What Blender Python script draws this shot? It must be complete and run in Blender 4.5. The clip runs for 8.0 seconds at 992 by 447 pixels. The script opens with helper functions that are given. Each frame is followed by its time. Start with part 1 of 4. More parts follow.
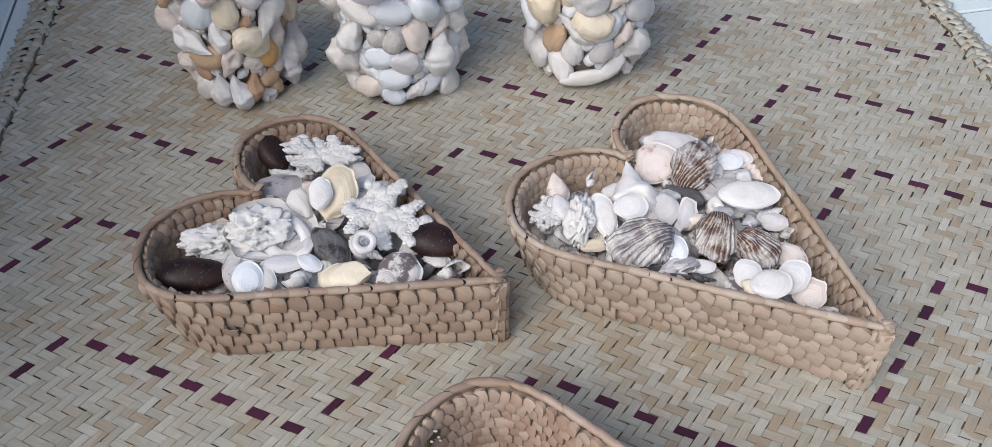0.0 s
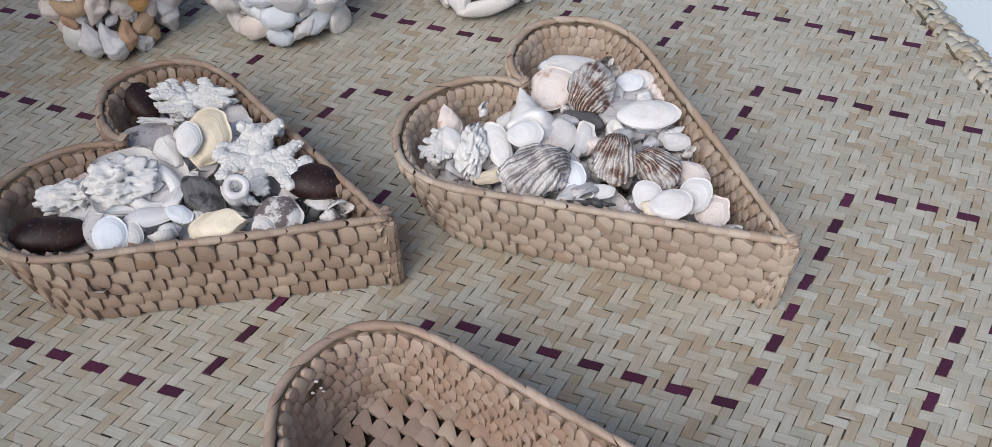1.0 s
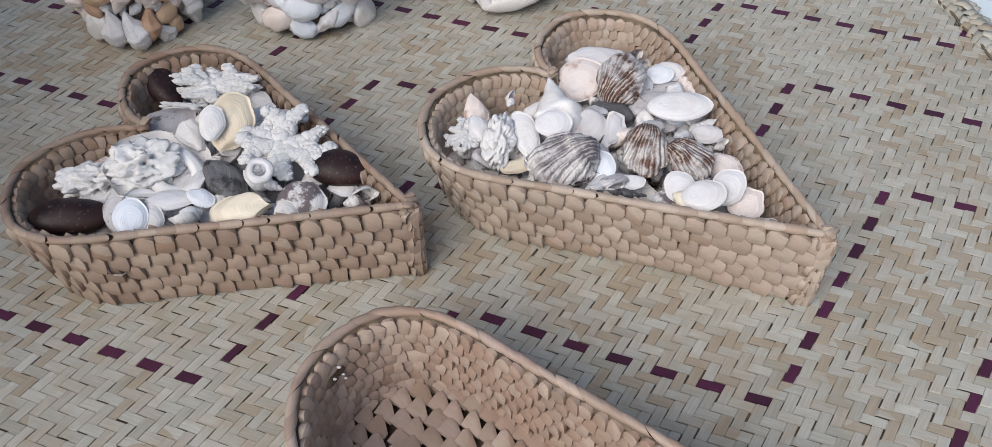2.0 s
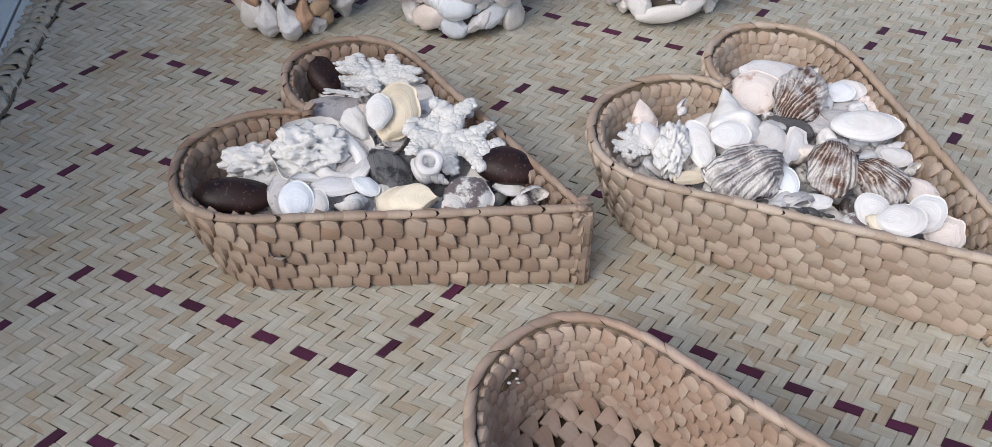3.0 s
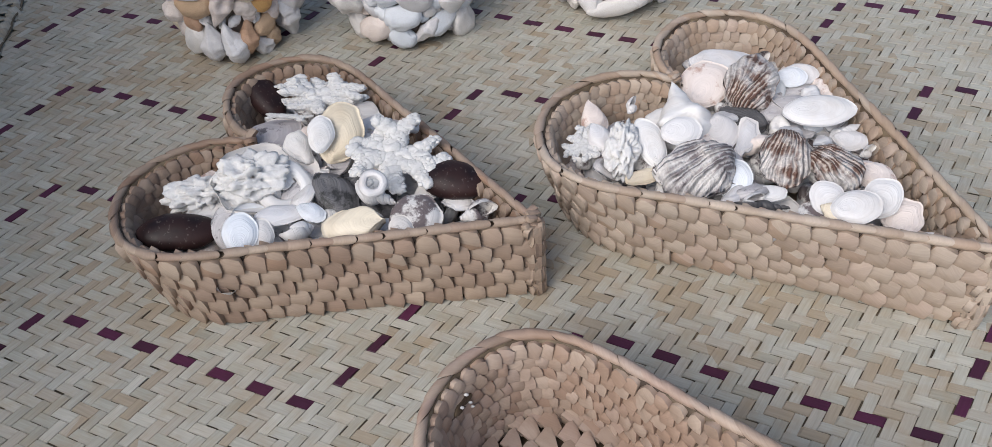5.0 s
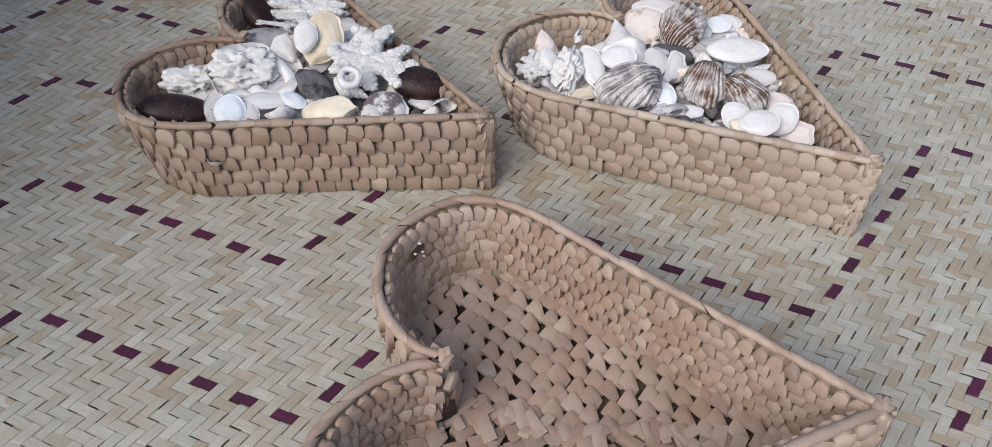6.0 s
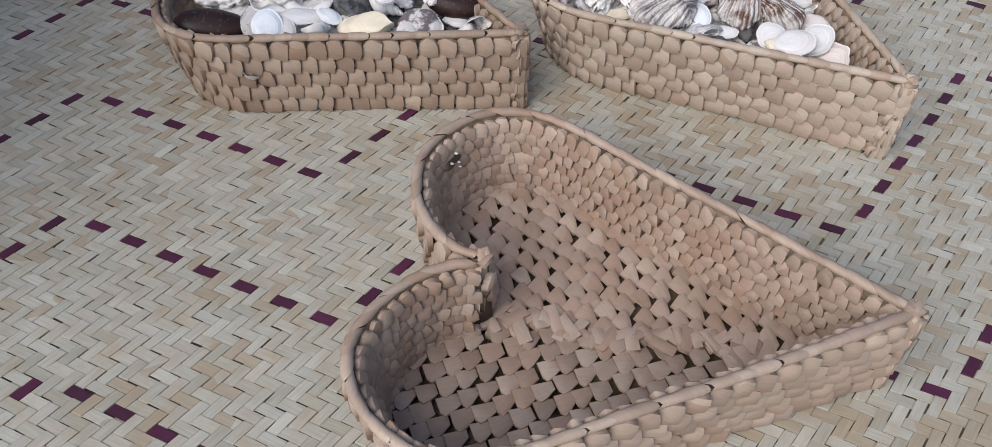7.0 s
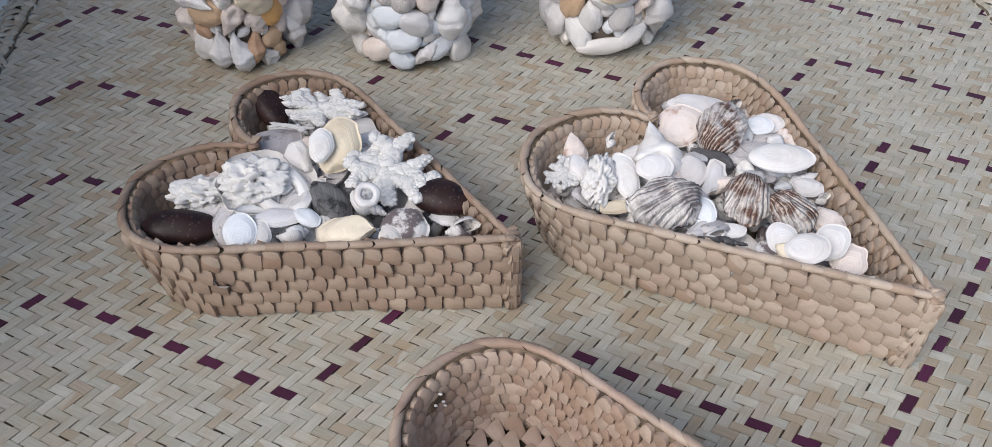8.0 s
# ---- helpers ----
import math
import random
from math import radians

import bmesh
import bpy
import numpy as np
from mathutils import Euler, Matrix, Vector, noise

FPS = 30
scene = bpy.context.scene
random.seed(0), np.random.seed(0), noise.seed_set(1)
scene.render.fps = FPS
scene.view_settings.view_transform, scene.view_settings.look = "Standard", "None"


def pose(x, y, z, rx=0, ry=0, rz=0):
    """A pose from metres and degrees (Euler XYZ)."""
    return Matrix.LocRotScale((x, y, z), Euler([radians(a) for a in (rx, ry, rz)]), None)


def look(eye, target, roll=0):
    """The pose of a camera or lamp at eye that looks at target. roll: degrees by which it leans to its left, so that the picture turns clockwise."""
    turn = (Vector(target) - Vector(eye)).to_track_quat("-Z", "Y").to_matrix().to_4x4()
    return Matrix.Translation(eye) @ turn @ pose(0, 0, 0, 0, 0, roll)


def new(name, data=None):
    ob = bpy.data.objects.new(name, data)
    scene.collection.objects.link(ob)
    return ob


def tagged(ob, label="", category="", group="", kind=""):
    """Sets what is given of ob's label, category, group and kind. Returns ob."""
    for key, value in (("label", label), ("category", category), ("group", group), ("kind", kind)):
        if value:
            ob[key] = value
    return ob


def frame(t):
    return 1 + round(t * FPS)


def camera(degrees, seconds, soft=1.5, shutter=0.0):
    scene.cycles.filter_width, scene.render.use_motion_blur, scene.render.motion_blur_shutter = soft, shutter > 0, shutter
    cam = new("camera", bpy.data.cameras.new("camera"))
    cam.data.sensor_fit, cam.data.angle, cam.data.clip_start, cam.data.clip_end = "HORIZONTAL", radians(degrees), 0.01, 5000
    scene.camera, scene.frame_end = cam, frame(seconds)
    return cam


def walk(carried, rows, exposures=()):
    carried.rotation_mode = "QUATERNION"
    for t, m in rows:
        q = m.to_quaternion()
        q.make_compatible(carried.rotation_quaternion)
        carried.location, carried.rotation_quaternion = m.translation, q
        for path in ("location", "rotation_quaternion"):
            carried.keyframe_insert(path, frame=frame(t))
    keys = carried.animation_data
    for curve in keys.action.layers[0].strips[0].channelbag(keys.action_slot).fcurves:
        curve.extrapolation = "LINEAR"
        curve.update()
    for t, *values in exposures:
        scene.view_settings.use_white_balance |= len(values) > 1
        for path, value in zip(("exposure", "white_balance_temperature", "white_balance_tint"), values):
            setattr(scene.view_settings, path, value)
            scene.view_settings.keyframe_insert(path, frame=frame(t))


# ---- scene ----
cam = camera(61.7, 8.0, soft=0.6, shutter=0.06)
PATH = [
    (0, (0.109, 0.049, 0.464), (0.006, 1.453, -0.957), -0.2),
    (0.5, (0.115, 0.054, 0.439), (0.067, 1.436, -1.006), 0.2),
    (1, (0.149, 0.061, 0.427), (0.161, 1.401, -1.058), -0.4),
    (1.2, (0.148, 0.061, 0.428), (0.178, 1.399, -1.058), -0.6),
    (2.3, (0.127, 0.056, 0.402), (0.077, 1.431, -1.049), 0.8),
    (2.5, (0.114, 0.059, 0.402), (0.049, 1.427, -1.056), 1.7),
    (2.7, (0.099, 0.057, 0.392), (0.024, 1.444, -1.047), 0.9),
    (3, (0.076, 0.06, 0.381), (-0.09, 1.468, -1.03), -0.5),
    (3.2, (0.06, 0.069, 0.391), (-0.089, 1.47, -1.028), -2.3),
    (3.5, (0.05, 0.076, 0.388), (-0.146, 1.551, -0.949), -0.4),
    (3.8, (0.065, 0.071, 0.363), (-0.158, 1.499, -1.019), 0.1),
    (4, (0.076, 0.087, 0.36), (-0.088, 1.447, -1.097), -4.9),
    (4.2, (0.085, 0.094, 0.369), (-0.062, 1.465, -1.079), -5.1),
    (5.3, (0.115, 0.055, 0.391), (-0.064, 1.474, -1.007), -4.1),
    (5.5, (0.124, 0.024, 0.399), (-0.003, 1.47, -0.977), 1.3),
    (5.8, (0.121, -0.01, 0.387), (0.049, 1.406, -1.024), 1.1),
    (6, (0.113, -0.023, 0.384), (0.049, 1.391, -1.028), 1.8),
    (6.2, (0.094, -0.047, 0.369), (0.05, 1.382, -1.029), 3.4),
    (6.5, (0.099, -0.047, 0.374), (-0.006, 1.337, -1.065), 0.8),
    (7, (0.103, -0.048, 0.369), (0.013, 1.295, -1.111), 1.7),
    (7.2, (0.1, -0.022, 0.382), (0.041, 1.325, -1.096), 1.4),
    (7.5, (0.119, 0.013, 0.396), (0.094, 1.373, -1.07), 2.5),
    (7.7, (0.116, 0.023, 0.404), (0.033, 1.449, -0.995), 2.2),
    (8, (0.103, 0.051, 0.408), (-0.01, 1.483, -0.984), 0.8),
]
walk(cam, [(t, look(eye, target, roll)) for t, eye, target, roll in PATH], exposures=((0, 0.0), (1.2, -0.08), (2.5, -0.03), (3.5, 0.08), (4.2, 0.0), (5.5, 0.0), (6.5, 0.02), (7, 0.0), (7.5, 0.05), (8, 0.0)))

# ---- world ----
world = bpy.data.worlds.new("sky")
scene.world = world
world.use_nodes = True
sky = world.node_tree.nodes.new("ShaderNodeTexSky")
sky.sky_type, sky.sun_disc = "NISHITA", False
sky.sun_elevation, sky.sun_rotation = radians(46), radians(214)
sky.air_density, sky.dust_density, sky.ozone_density = 1.0, 3.0, 1.0
world.node_tree.nodes["Background"].inputs["Strength"].default_value = 0.14
world.node_tree.links.new(sky.outputs["Color"], world.node_tree.nodes["Background"].inputs["Color"])
sun = new("sun", bpy.data.lights.new("sun", "SUN"))
sun.data.energy, sun.data.angle, sun.data.color = 2.14, radians(50), (0.975, 0.98, 1.0)
sun.matrix_world = look((-0.90, -0.95, 1.55), (0, 0.4, 0))

# ---- materials ----


class Mat:
    """A node material: Principled, object coordinates, UV and a random value for each piece."""

    def __init__(self, name, rough=0.6, spec=0.4):
        self.m = bpy.data.materials.new(name)
        self.m.use_nodes = True
        self.t = self.m.node_tree
        self.b = self.t.nodes["Principled BSDF"]
        self.b.inputs["Roughness"].default_value = rough
        self.b.inputs["Specular IOR Level"].default_value = spec

    def node(self, kind, **values):
        n = self.t.nodes.new("ShaderNode" + kind)
        for key, value in values.items():
            setattr(n, key, value)
        return n

    def link(self, a, b):
        self.t.links.new(a, b)

    def rand(self, mul=1.0):
        """0..1, its own for each object and each loose piece of a joined mesh."""
        a, b = self.node("ObjectInfo"), self.node("NewGeometry")
        s = self.math("ADD", a.outputs["Random"], b.outputs["Random Per Island"])
        return self.math("FRACT", self.math("MULTIPLY", s, 7.13 * mul))

    def math(self, op, a, b=None, c=None):
        n = self.node("Math", operation=op)
        for i, v in enumerate((a, b, c)):
            if v is None:
                continue
            if isinstance(v, (int, float)):
                n.inputs[i].default_value = v
            else:
                self.link(v, n.inputs[i])
        return n.outputs[0]

    def coords(self, which="Object", scale=(1, 1, 1)):
        c, m = self.node("TexCoord"), self.node("Mapping")
        m.inputs["Scale"].default_value = scale
        self.link(c.outputs[which], m.inputs["Vector"])
        return m.outputs[0]

    def noise(self, vec, scale, detail=3.0, rough=0.55, w=None):
        n = self.node("TexNoise")
        if w is not None:
            n.noise_dimensions = "4D"
            self.link(w, n.inputs["W"])
        self.link(vec, n.inputs["Vector"])
        n.inputs["Scale"].default_value, n.inputs["Detail"].default_value, n.inputs["Roughness"].default_value = scale, detail, rough
        return n.outputs["Fac"]

    def ramp(self, fac, stops, mode="LINEAR"):
        r = self.node("ValToRGB")
        r.color_ramp.interpolation = mode
        e = r.color_ramp.elements
        while len(e) < len(stops):
            e.new(0.5)
        for el, (p, c) in zip(e, stops):
            el.position = p
            el.color = (*c, 1) if not isinstance(c, float) else (c, c, c, 1)
        self.link(fac, r.inputs["Fac"])
        return r.outputs["Color"]

    def mix(self, fac, a, b, blend="MIX"):
        n = self.node("Mix", data_type="RGBA", blend_type=blend)
        for sock, v in ((n.inputs[0], fac), (n.inputs[6], a), (n.inputs[7], b)):
            if isinstance(v, (int, float)):
                sock.default_value = v
            elif isinstance(v, tuple):
                sock.default_value = (*v, 1)
            else:
                self.link(v, sock)
        return n.outputs[2]

    def done(self, colour, bump=None, strength=0.3, distance=0.001, rough=None):
        self.link(colour, self.b.inputs["Base Color"])
        if rough is not None:
            self.link(rough, self.b.inputs["Roughness"])
        if bump is not None:
            n = self.node("Bump")
            n.inputs["Strength"].default_value, n.inputs["Distance"].default_value = strength, distance
            self.link(bump, n.inputs["Height"])
            self.link(n.outputs[0], self.b.inputs["Normal"])
        return self.m


def leaf_material(name, tones, patches=None, fibre=0.25, rough=0.6, stain=(0.35, 0.27, 0.17)):
    """Dried palm leaf: a tone for each strip, fibres along its length (UV x), blotches."""
    k = Mat(name, rough, 0.3)
    r = k.rand()
    col = k.ramp(r, [(i / (len(tones) - 1), c) for i, c in enumerate(tones)])
    ob = k.coords("Object")
    if patches:
        big = k.noise(ob, 9.0, 2.0)
        pick = k.math("GREATER_THAN", k.math("ADD", big, k.math("MULTIPLY", k.rand(3.7), 0.42)), 0.88)
        col = k.mix(k.math("MULTIPLY", pick, 0.75), col, patches)
    fib = k.noise(k.coords("UV", (60, 900, 1)), 1.0, 2.0, w=k.math("MULTIPLY", r, 50.0))
    col = k.mix(fibre, col, k.ramp(fib, [(0.3, 0.55), (0.7, 1.0)]), "MULTIPLY")
    soil = k.noise(ob, 14.0, 4.0, 0.6)
    col = k.mix(k.math("MULTIPLY", k.ramp(soil, [(0.42, 0.0), (0.72, 1.0)]), 0.30), col, tuple(c * 0.8 for c in stain))
    blot = k.noise(ob, 70.0, 3.0)
    col = k.mix(k.math("MULTIPLY", k.ramp(blot, [(0.46, 0.0), (0.72, 1.0)]), 0.45), col, stain)
    return k.done(col, fib, 0.3, 0.0006)


MAT_LEAF = leaf_material("mat leaf", [(0.43, 0.425, 0.365), (0.48, 0.47, 0.415), (0.37, 0.36, 0.30), (0.52, 0.51, 0.45), (0.44, 0.40, 0.335), (0.46, 0.46, 0.41)], (0.37, 0.30, 0.215), 0.44)
MAT_PURPLE = leaf_material("dyed leaf", [(0.075, 0.016, 0.045), (0.10, 0.022, 0.06), (0.055, 0.015, 0.035), (0.09, 0.02, 0.05)], None, 0.5, 0.5, (0.05, 0.015, 0.03))
# near-black leaf tones that paint the shade down in the mat's slits
MAT_SLIT_SHADE = leaf_material("mat slit shade", [(0.052, 0.044, 0.033), (0.07, 0.058, 0.044)])
BASKET_LEAF = leaf_material("basket leaf", [(0.314, 0.235, 0.179), (0.395, 0.308, 0.239), (0.263, 0.186, 0.142), (0.446, 0.356, 0.280), (0.331, 0.236, 0.182), (0.370, 0.295, 0.235)], (0.300, 0.191, 0.131), 0.28, 0.5, (0.217, 0.146, 0.102))
BASKET_PALE = leaf_material("pale basket leaf", [(0.431, 0.348, 0.281), (0.503, 0.417, 0.341), (0.363, 0.279, 0.220), (0.541, 0.454, 0.373), (0.453, 0.349, 0.285), (0.475, 0.403, 0.334)], (0.403, 0.289, 0.214), 0.28, 0.5, (0.319, 0.232, 0.157))
BASKET_BARE = leaf_material("reddish basket leaf", [(0.389, 0.299, 0.234), (0.464, 0.365, 0.292), (0.324, 0.243, 0.191), (0.510, 0.408, 0.329), (0.408, 0.299, 0.244), (0.438, 0.350, 0.291)], (0.368, 0.252, 0.187), 0.28, 0.5, (0.268, 0.180, 0.129))
# dark brown standing in for shade in the baskets' gaps
BASKET_GAP_SHADE = leaf_material("basket gap shade", [(0.035, 0.021, 0.014), (0.05, 0.031, 0.02)])


def shell_material(name, colours, dark=None, amount=0.0, rings=0.16, rough=0.45):
    """Weathered shell: growth rings (UV y), chalky blotches and stains, a tone for each shell."""
    k = Mat(name, rough, 0.45)
    r = k.rand()
    col = k.ramp(r, [(i / max(1, len(colours) - 1), c) for i, c in enumerate(colours)])
    ob = k.coords("Object")
    n1 = k.noise(ob, 55.0, 4.0, 0.6, k.math("MULTIPLY", r, 20.0))
    col = k.mix(k.math("MULTIPLY", k.ramp(n1, [(0.46, 0.0), (0.70, 1.0)]), 0.4), col, tuple(c * s for c, s in zip(colours[0], (0.70, 0.62, 0.55))))
    if dark:
        n2 = k.noise(ob, 90.0, 5.0, 0.65, k.math("MULTIPLY", r, 9.0))
        col = k.mix(k.ramp(n2, [(0.62 - amount, 0.0), (0.70 - amount, 1.0)]), col, dark)
    ring = k.noise(k.coords("UV", (1.2, 11, 1)), 1.0, 2.0)
    col = k.mix(rings, col, k.ramp(ring, [(0.35, 0.45), (0.6, 1.0)]), "MULTIPLY")
    return k.done(col, k.math("ADD", ring, n1), 0.55, 0.001)


def striped_material(name, light, dark, count, share=0.5, rough=0.5):
    """Ribbed shell with dark and light bands from the hinge outwards, broken by growth rings."""
    k = Mat(name, rough, 0.4)
    uv = k.coords("UV", (1, 1, 1))
    sep = k.node("SeparateXYZ")
    k.link(uv, sep.inputs[0])
    wob = k.noise(k.coords("UV", (7, 9, 1)), 1.0, 5.0, 0.7)
    s = k.math("SINE", k.math("MULTIPLY", k.math("ADD", sep.outputs[0], k.math("MULTIPLY", wob, 0.05)), count * 6.283))
    s2 = k.math("ADD", k.math("MULTIPLY", s, 0.13), wob)
    band = k.ramp(s2, [(share - 0.08, 0.0), (share + 0.10, 1.0)])
    col = k.mix(band, light, dark)
    chalk = k.noise(k.coords("Object"), 60.0, 4.0)
    col = k.mix(k.math("MULTIPLY", k.ramp(chalk, [(0.45, 0.0), (0.57, 1.0)]), 0.85), col, (0.72, 0.69, 0.67))
    ring = k.noise(k.coords("UV", (2, 22, 1)), 1.0, 2.0)
    col = k.mix(0.35, col, k.ramp(ring, [(0.35, 0.4), (0.6, 1.0)]), "MULTIPLY")
    return k.done(col, k.math("ADD", s, ring), 0.7, 0.0012)


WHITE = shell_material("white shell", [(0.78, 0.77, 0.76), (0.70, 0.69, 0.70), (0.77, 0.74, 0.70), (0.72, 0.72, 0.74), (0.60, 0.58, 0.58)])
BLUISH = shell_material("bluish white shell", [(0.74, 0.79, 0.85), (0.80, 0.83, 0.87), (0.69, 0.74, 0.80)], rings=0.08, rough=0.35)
CREAM = shell_material("cream shell", [(0.78, 0.68, 0.52), (0.80, 0.72, 0.58), (0.76, 0.64, 0.47)])
PINK = shell_material("pinkish shell", [(0.78, 0.69, 0.64), (0.82, 0.74, 0.69), (0.74, 0.65, 0.61)], (0.52, 0.36, 0.30), 0.05)
TAN = shell_material("tan shell", [(0.55, 0.38, 0.25), (0.62, 0.45, 0.30), (0.48, 0.30, 0.20)], (0.30, 0.17, 0.10), 0.06)
ORANGE = shell_material("orange shell", [(0.72, 0.44, 0.15), (0.70, 0.40, 0.16)], rings=0.2)
GREY = shell_material("grey shell", [(0.50, 0.48, 0.49), (0.62, 0.60, 0.60), (0.40, 0.38, 0.40)], (0.12, 0.11, 0.12), 0.06, 0.35)
DARK = shell_material("dark grey shell", [(0.10, 0.10, 0.11), (0.16, 0.155, 0.16), (0.08, 0.08, 0.085)], (0.03, 0.03, 0.03), 0.1, 0.5)
MOTTLED = shell_material("mottled shell", [(0.78, 0.76, 0.73), (0.72, 0.70, 0.68)], (0.16, 0.13, 0.13), 0.14)
BROWN_RIB = striped_material("brown ribbed shell", (0.60, 0.51, 0.45), (0.15, 0.08, 0.06), 19, 0.43)
GREY_RIB = striped_material("grey striped shell", (0.55, 0.53, 0.53), (0.21, 0.18, 0.185), 19, 0.46)


def coral_material():
    k = Mat("coral", 0.8, 0.2)
    k.b.inputs["Subsurface Weight"].default_value = 0.25
    k.b.inputs["Subsurface Radius"].default_value = (1.0, 0.9, 0.8)
    k.b.inputs["Subsurface Scale"].default_value = 0.004
    ob = k.coords("Object")
    n = k.noise(ob, 420.0, 3.0)
    v = k.node("TexVoronoi")
    k.link(ob, v.inputs["Vector"])
    v.inputs["Scale"].default_value = 600
    col = k.mix(k.ramp(n, [(0.3, 0.0), (0.7, 1.0)]), (0.64, 0.625, 0.61), (0.75, 0.74, 0.72))
    return k.done(col, k.math("ADD", n, v.outputs["Distance"]), 0.2, 0.0005)


def seed_material():
    k = Mat("seed", 0.4, 0.22)
    ob = k.coords("Object")
    n = k.noise(ob, 60.0, 4.0)
    col = k.mix(k.ramp(n, [(0.35, 0.0), (0.75, 1.0)]), (0.015, 0.009, 0.010), (0.046, 0.021, 0.019))
    fine = k.noise(ob, 500.0, 3.0)
    col = k.mix(k.math("MULTIPLY", k.ramp(fine, [(0.62, 0.0), (0.7, 1.0)]), 0.25), col, (0.25, 0.22, 0.2))
    return k.done(col, n, 0.2, 0.001, k.ramp(n, [(0.3, 0.32), (0.7, 0.6)]))


def tile_material():
    k = Mat("glazed tile", 0.16, 0.5)
    ob = k.coords("Object")
    n, f = k.noise(ob, 2.2, 4.0), k.noise(ob, 60.0, 4.0)
    col = k.mix(n, (0.62, 0.70, 0.71), (0.68, 0.75, 0.76))
    col = k.mix(k.math("MULTIPLY", k.ramp(f, [(0.55, 0.0), (0.8, 1.0)]), 0.25), col, (0.50, 0.49, 0.46))
    return k.done(col, n, 0.05, 0.001, k.ramp(f, [(0.3, 0.12), (0.7, 0.3)]))


def plain_material(name, a, b, scale, rough):
    k = Mat(name, rough, 0.3)
    ob = k.coords("Object")
    n = k.noise(ob, scale, 5.0)
    return k.done(k.mix(n, a, b), n, 0.3, 0.002)


CORAL, SEED, TILE = coral_material(), seed_material(), tile_material()
GROUT = plain_material("grout", (0.10, 0.10, 0.10), (0.16, 0.155, 0.15), 40.0, 0.9)
SHADE_WALL_GREY = plain_material("shade wall grey", (0.11, 0.12, 0.13), (0.15, 0.16, 0.17), 3.0, 0.9)
GLUE = plain_material("pot clay", (0.16, 0.125, 0.10), (0.30, 0.25, 0.21), 80.0, 0.85)
WHITE_THREAD = plain_material("white thread", (0.55, 0.54, 0.52), (0.75, 0.74, 0.72), 300.0, 0.8)
THREAD = plain_material("seam thread", (0.10, 0.08, 0.055), (0.16, 0.13, 0.09), 200.0, 0.9)

# ---- helpers of this scene ----
rng = random.Random(11)


def mesh_of(name, verts, faces, material, uvs=None, smooth=True):
    """A mesh from computed vertices, faces and per-vertex UV."""
    me = bpy.data.meshes.new(name)
    me.from_pydata([tuple(v) for v in verts], [], [tuple(f) for f in faces])
    if uvs is not None:
        layer = me.uv_layers.new(name="UVMap")
        idx = np.empty(len(me.loops), dtype=np.int32)
        me.loops.foreach_get("vertex_index", idx)
        layer.data.foreach_set("uv", np.asarray(uvs, dtype=np.float32)[idx].ravel())
    if smooth:
        me.polygons.foreach_set("use_smooth", np.ones(len(me.polygons), dtype=bool))
    me.materials.append(material)
    me.update()
    return me


def part(name, data, parent, label="", m=None, kind=""):
    """One mesh object under a thing or a part."""
    ob = new(name, data)
    ob.parent = parent
    if m is not None:
        ob.matrix_basis = m
    return tagged(ob, label, kind=kind)


def thing(name, label, category, m=None, group="", kind="", data=None):
    ob = new(name, data)
    if m is not None:
        ob.matrix_basis = m
    return tagged(ob, label, category, group, kind)


class Heap:
    """Collects many small pieces into one mesh."""

    def __init__(self):
        self.v, self.f, self.u, self.n = [], [], [], 0

    def add(self, verts, faces, uvs):
        verts = np.asarray(verts, dtype=float)
        self.v.append(verts)
        self.u.append(np.asarray(uvs, dtype=float))
        self.f.extend(tuple(i + self.n for i in f) for f in faces)
        self.n += len(verts)

    def mesh(self, name, material, smooth=True):
        return mesh_of(name, np.concatenate(self.v), self.f, material, np.concatenate(self.u), smooth)


# ---- tiled floor ----
TILE_X, TILE_Y, TILE_AT = Vector((0.961, 0.278, 0)), Vector((-0.278, 0.961, 0)), Vector((-0.402, 0.584, 0))
FLOOR_Z, TILE_SIZE = -0.0035, 0.45


def tile_mesh():
    h, b, g = TILE_SIZE / 2, 0.0015, 0.0013
    v = [(sx * (h - g), sy * (h - g), -0.006) for sx, sy in ((-1, -1), (1, -1), (1, 1), (-1, 1))]
    v += [(sx * (h - g), sy * (h - g), -b) for sx, sy in ((-1, -1), (1, -1), (1, 1), (-1, 1))]
    v += [(sx * (h - g - b), sy * (h - g - b), 0) for sx, sy in ((-1, -1), (1, -1), (1, 1), (-1, 1))]
    f = [(8, 9, 10, 11)]
    for r in (0, 4):
        f += [(r + i, r + (i + 1) % 4, r + 4 + (i + 1) % 4, r + 4 + i) for i in range(4)]
    return mesh_of("tile", v, f, TILE, smooth=False)


def build_floor():
    e = 30.0
    v = [(-e, -e, FLOOR_Z - 0.0025), (e, -e, FLOOR_Z - 0.0025), (e, e, FLOOR_Z - 0.0025), (-e, e, FLOOR_Z - 0.0025)]
    ground = thing("floor", "pale glazed floor tiles with thin dark joints", "floor", kind="structure", data=mesh_of("floor", v, [(0, 1, 2, 3)], GROUT, smooth=False))
    me = tile_mesh()
    turn = Matrix((TILE_X, TILE_Y, Vector((0, 0, 1)))).transposed().to_4x4()
    for i in range(-7, 8):
        for j in range(-7, 8):
            c = TILE_AT + (i + 0.5) * TILE_SIZE * TILE_X + (j + 0.5) * TILE_SIZE * TILE_Y
            part("tile", me, ground, m=Matrix.Translation((c.x, c.y, FLOOR_Z)) @ turn)
    return ground


build_floor()

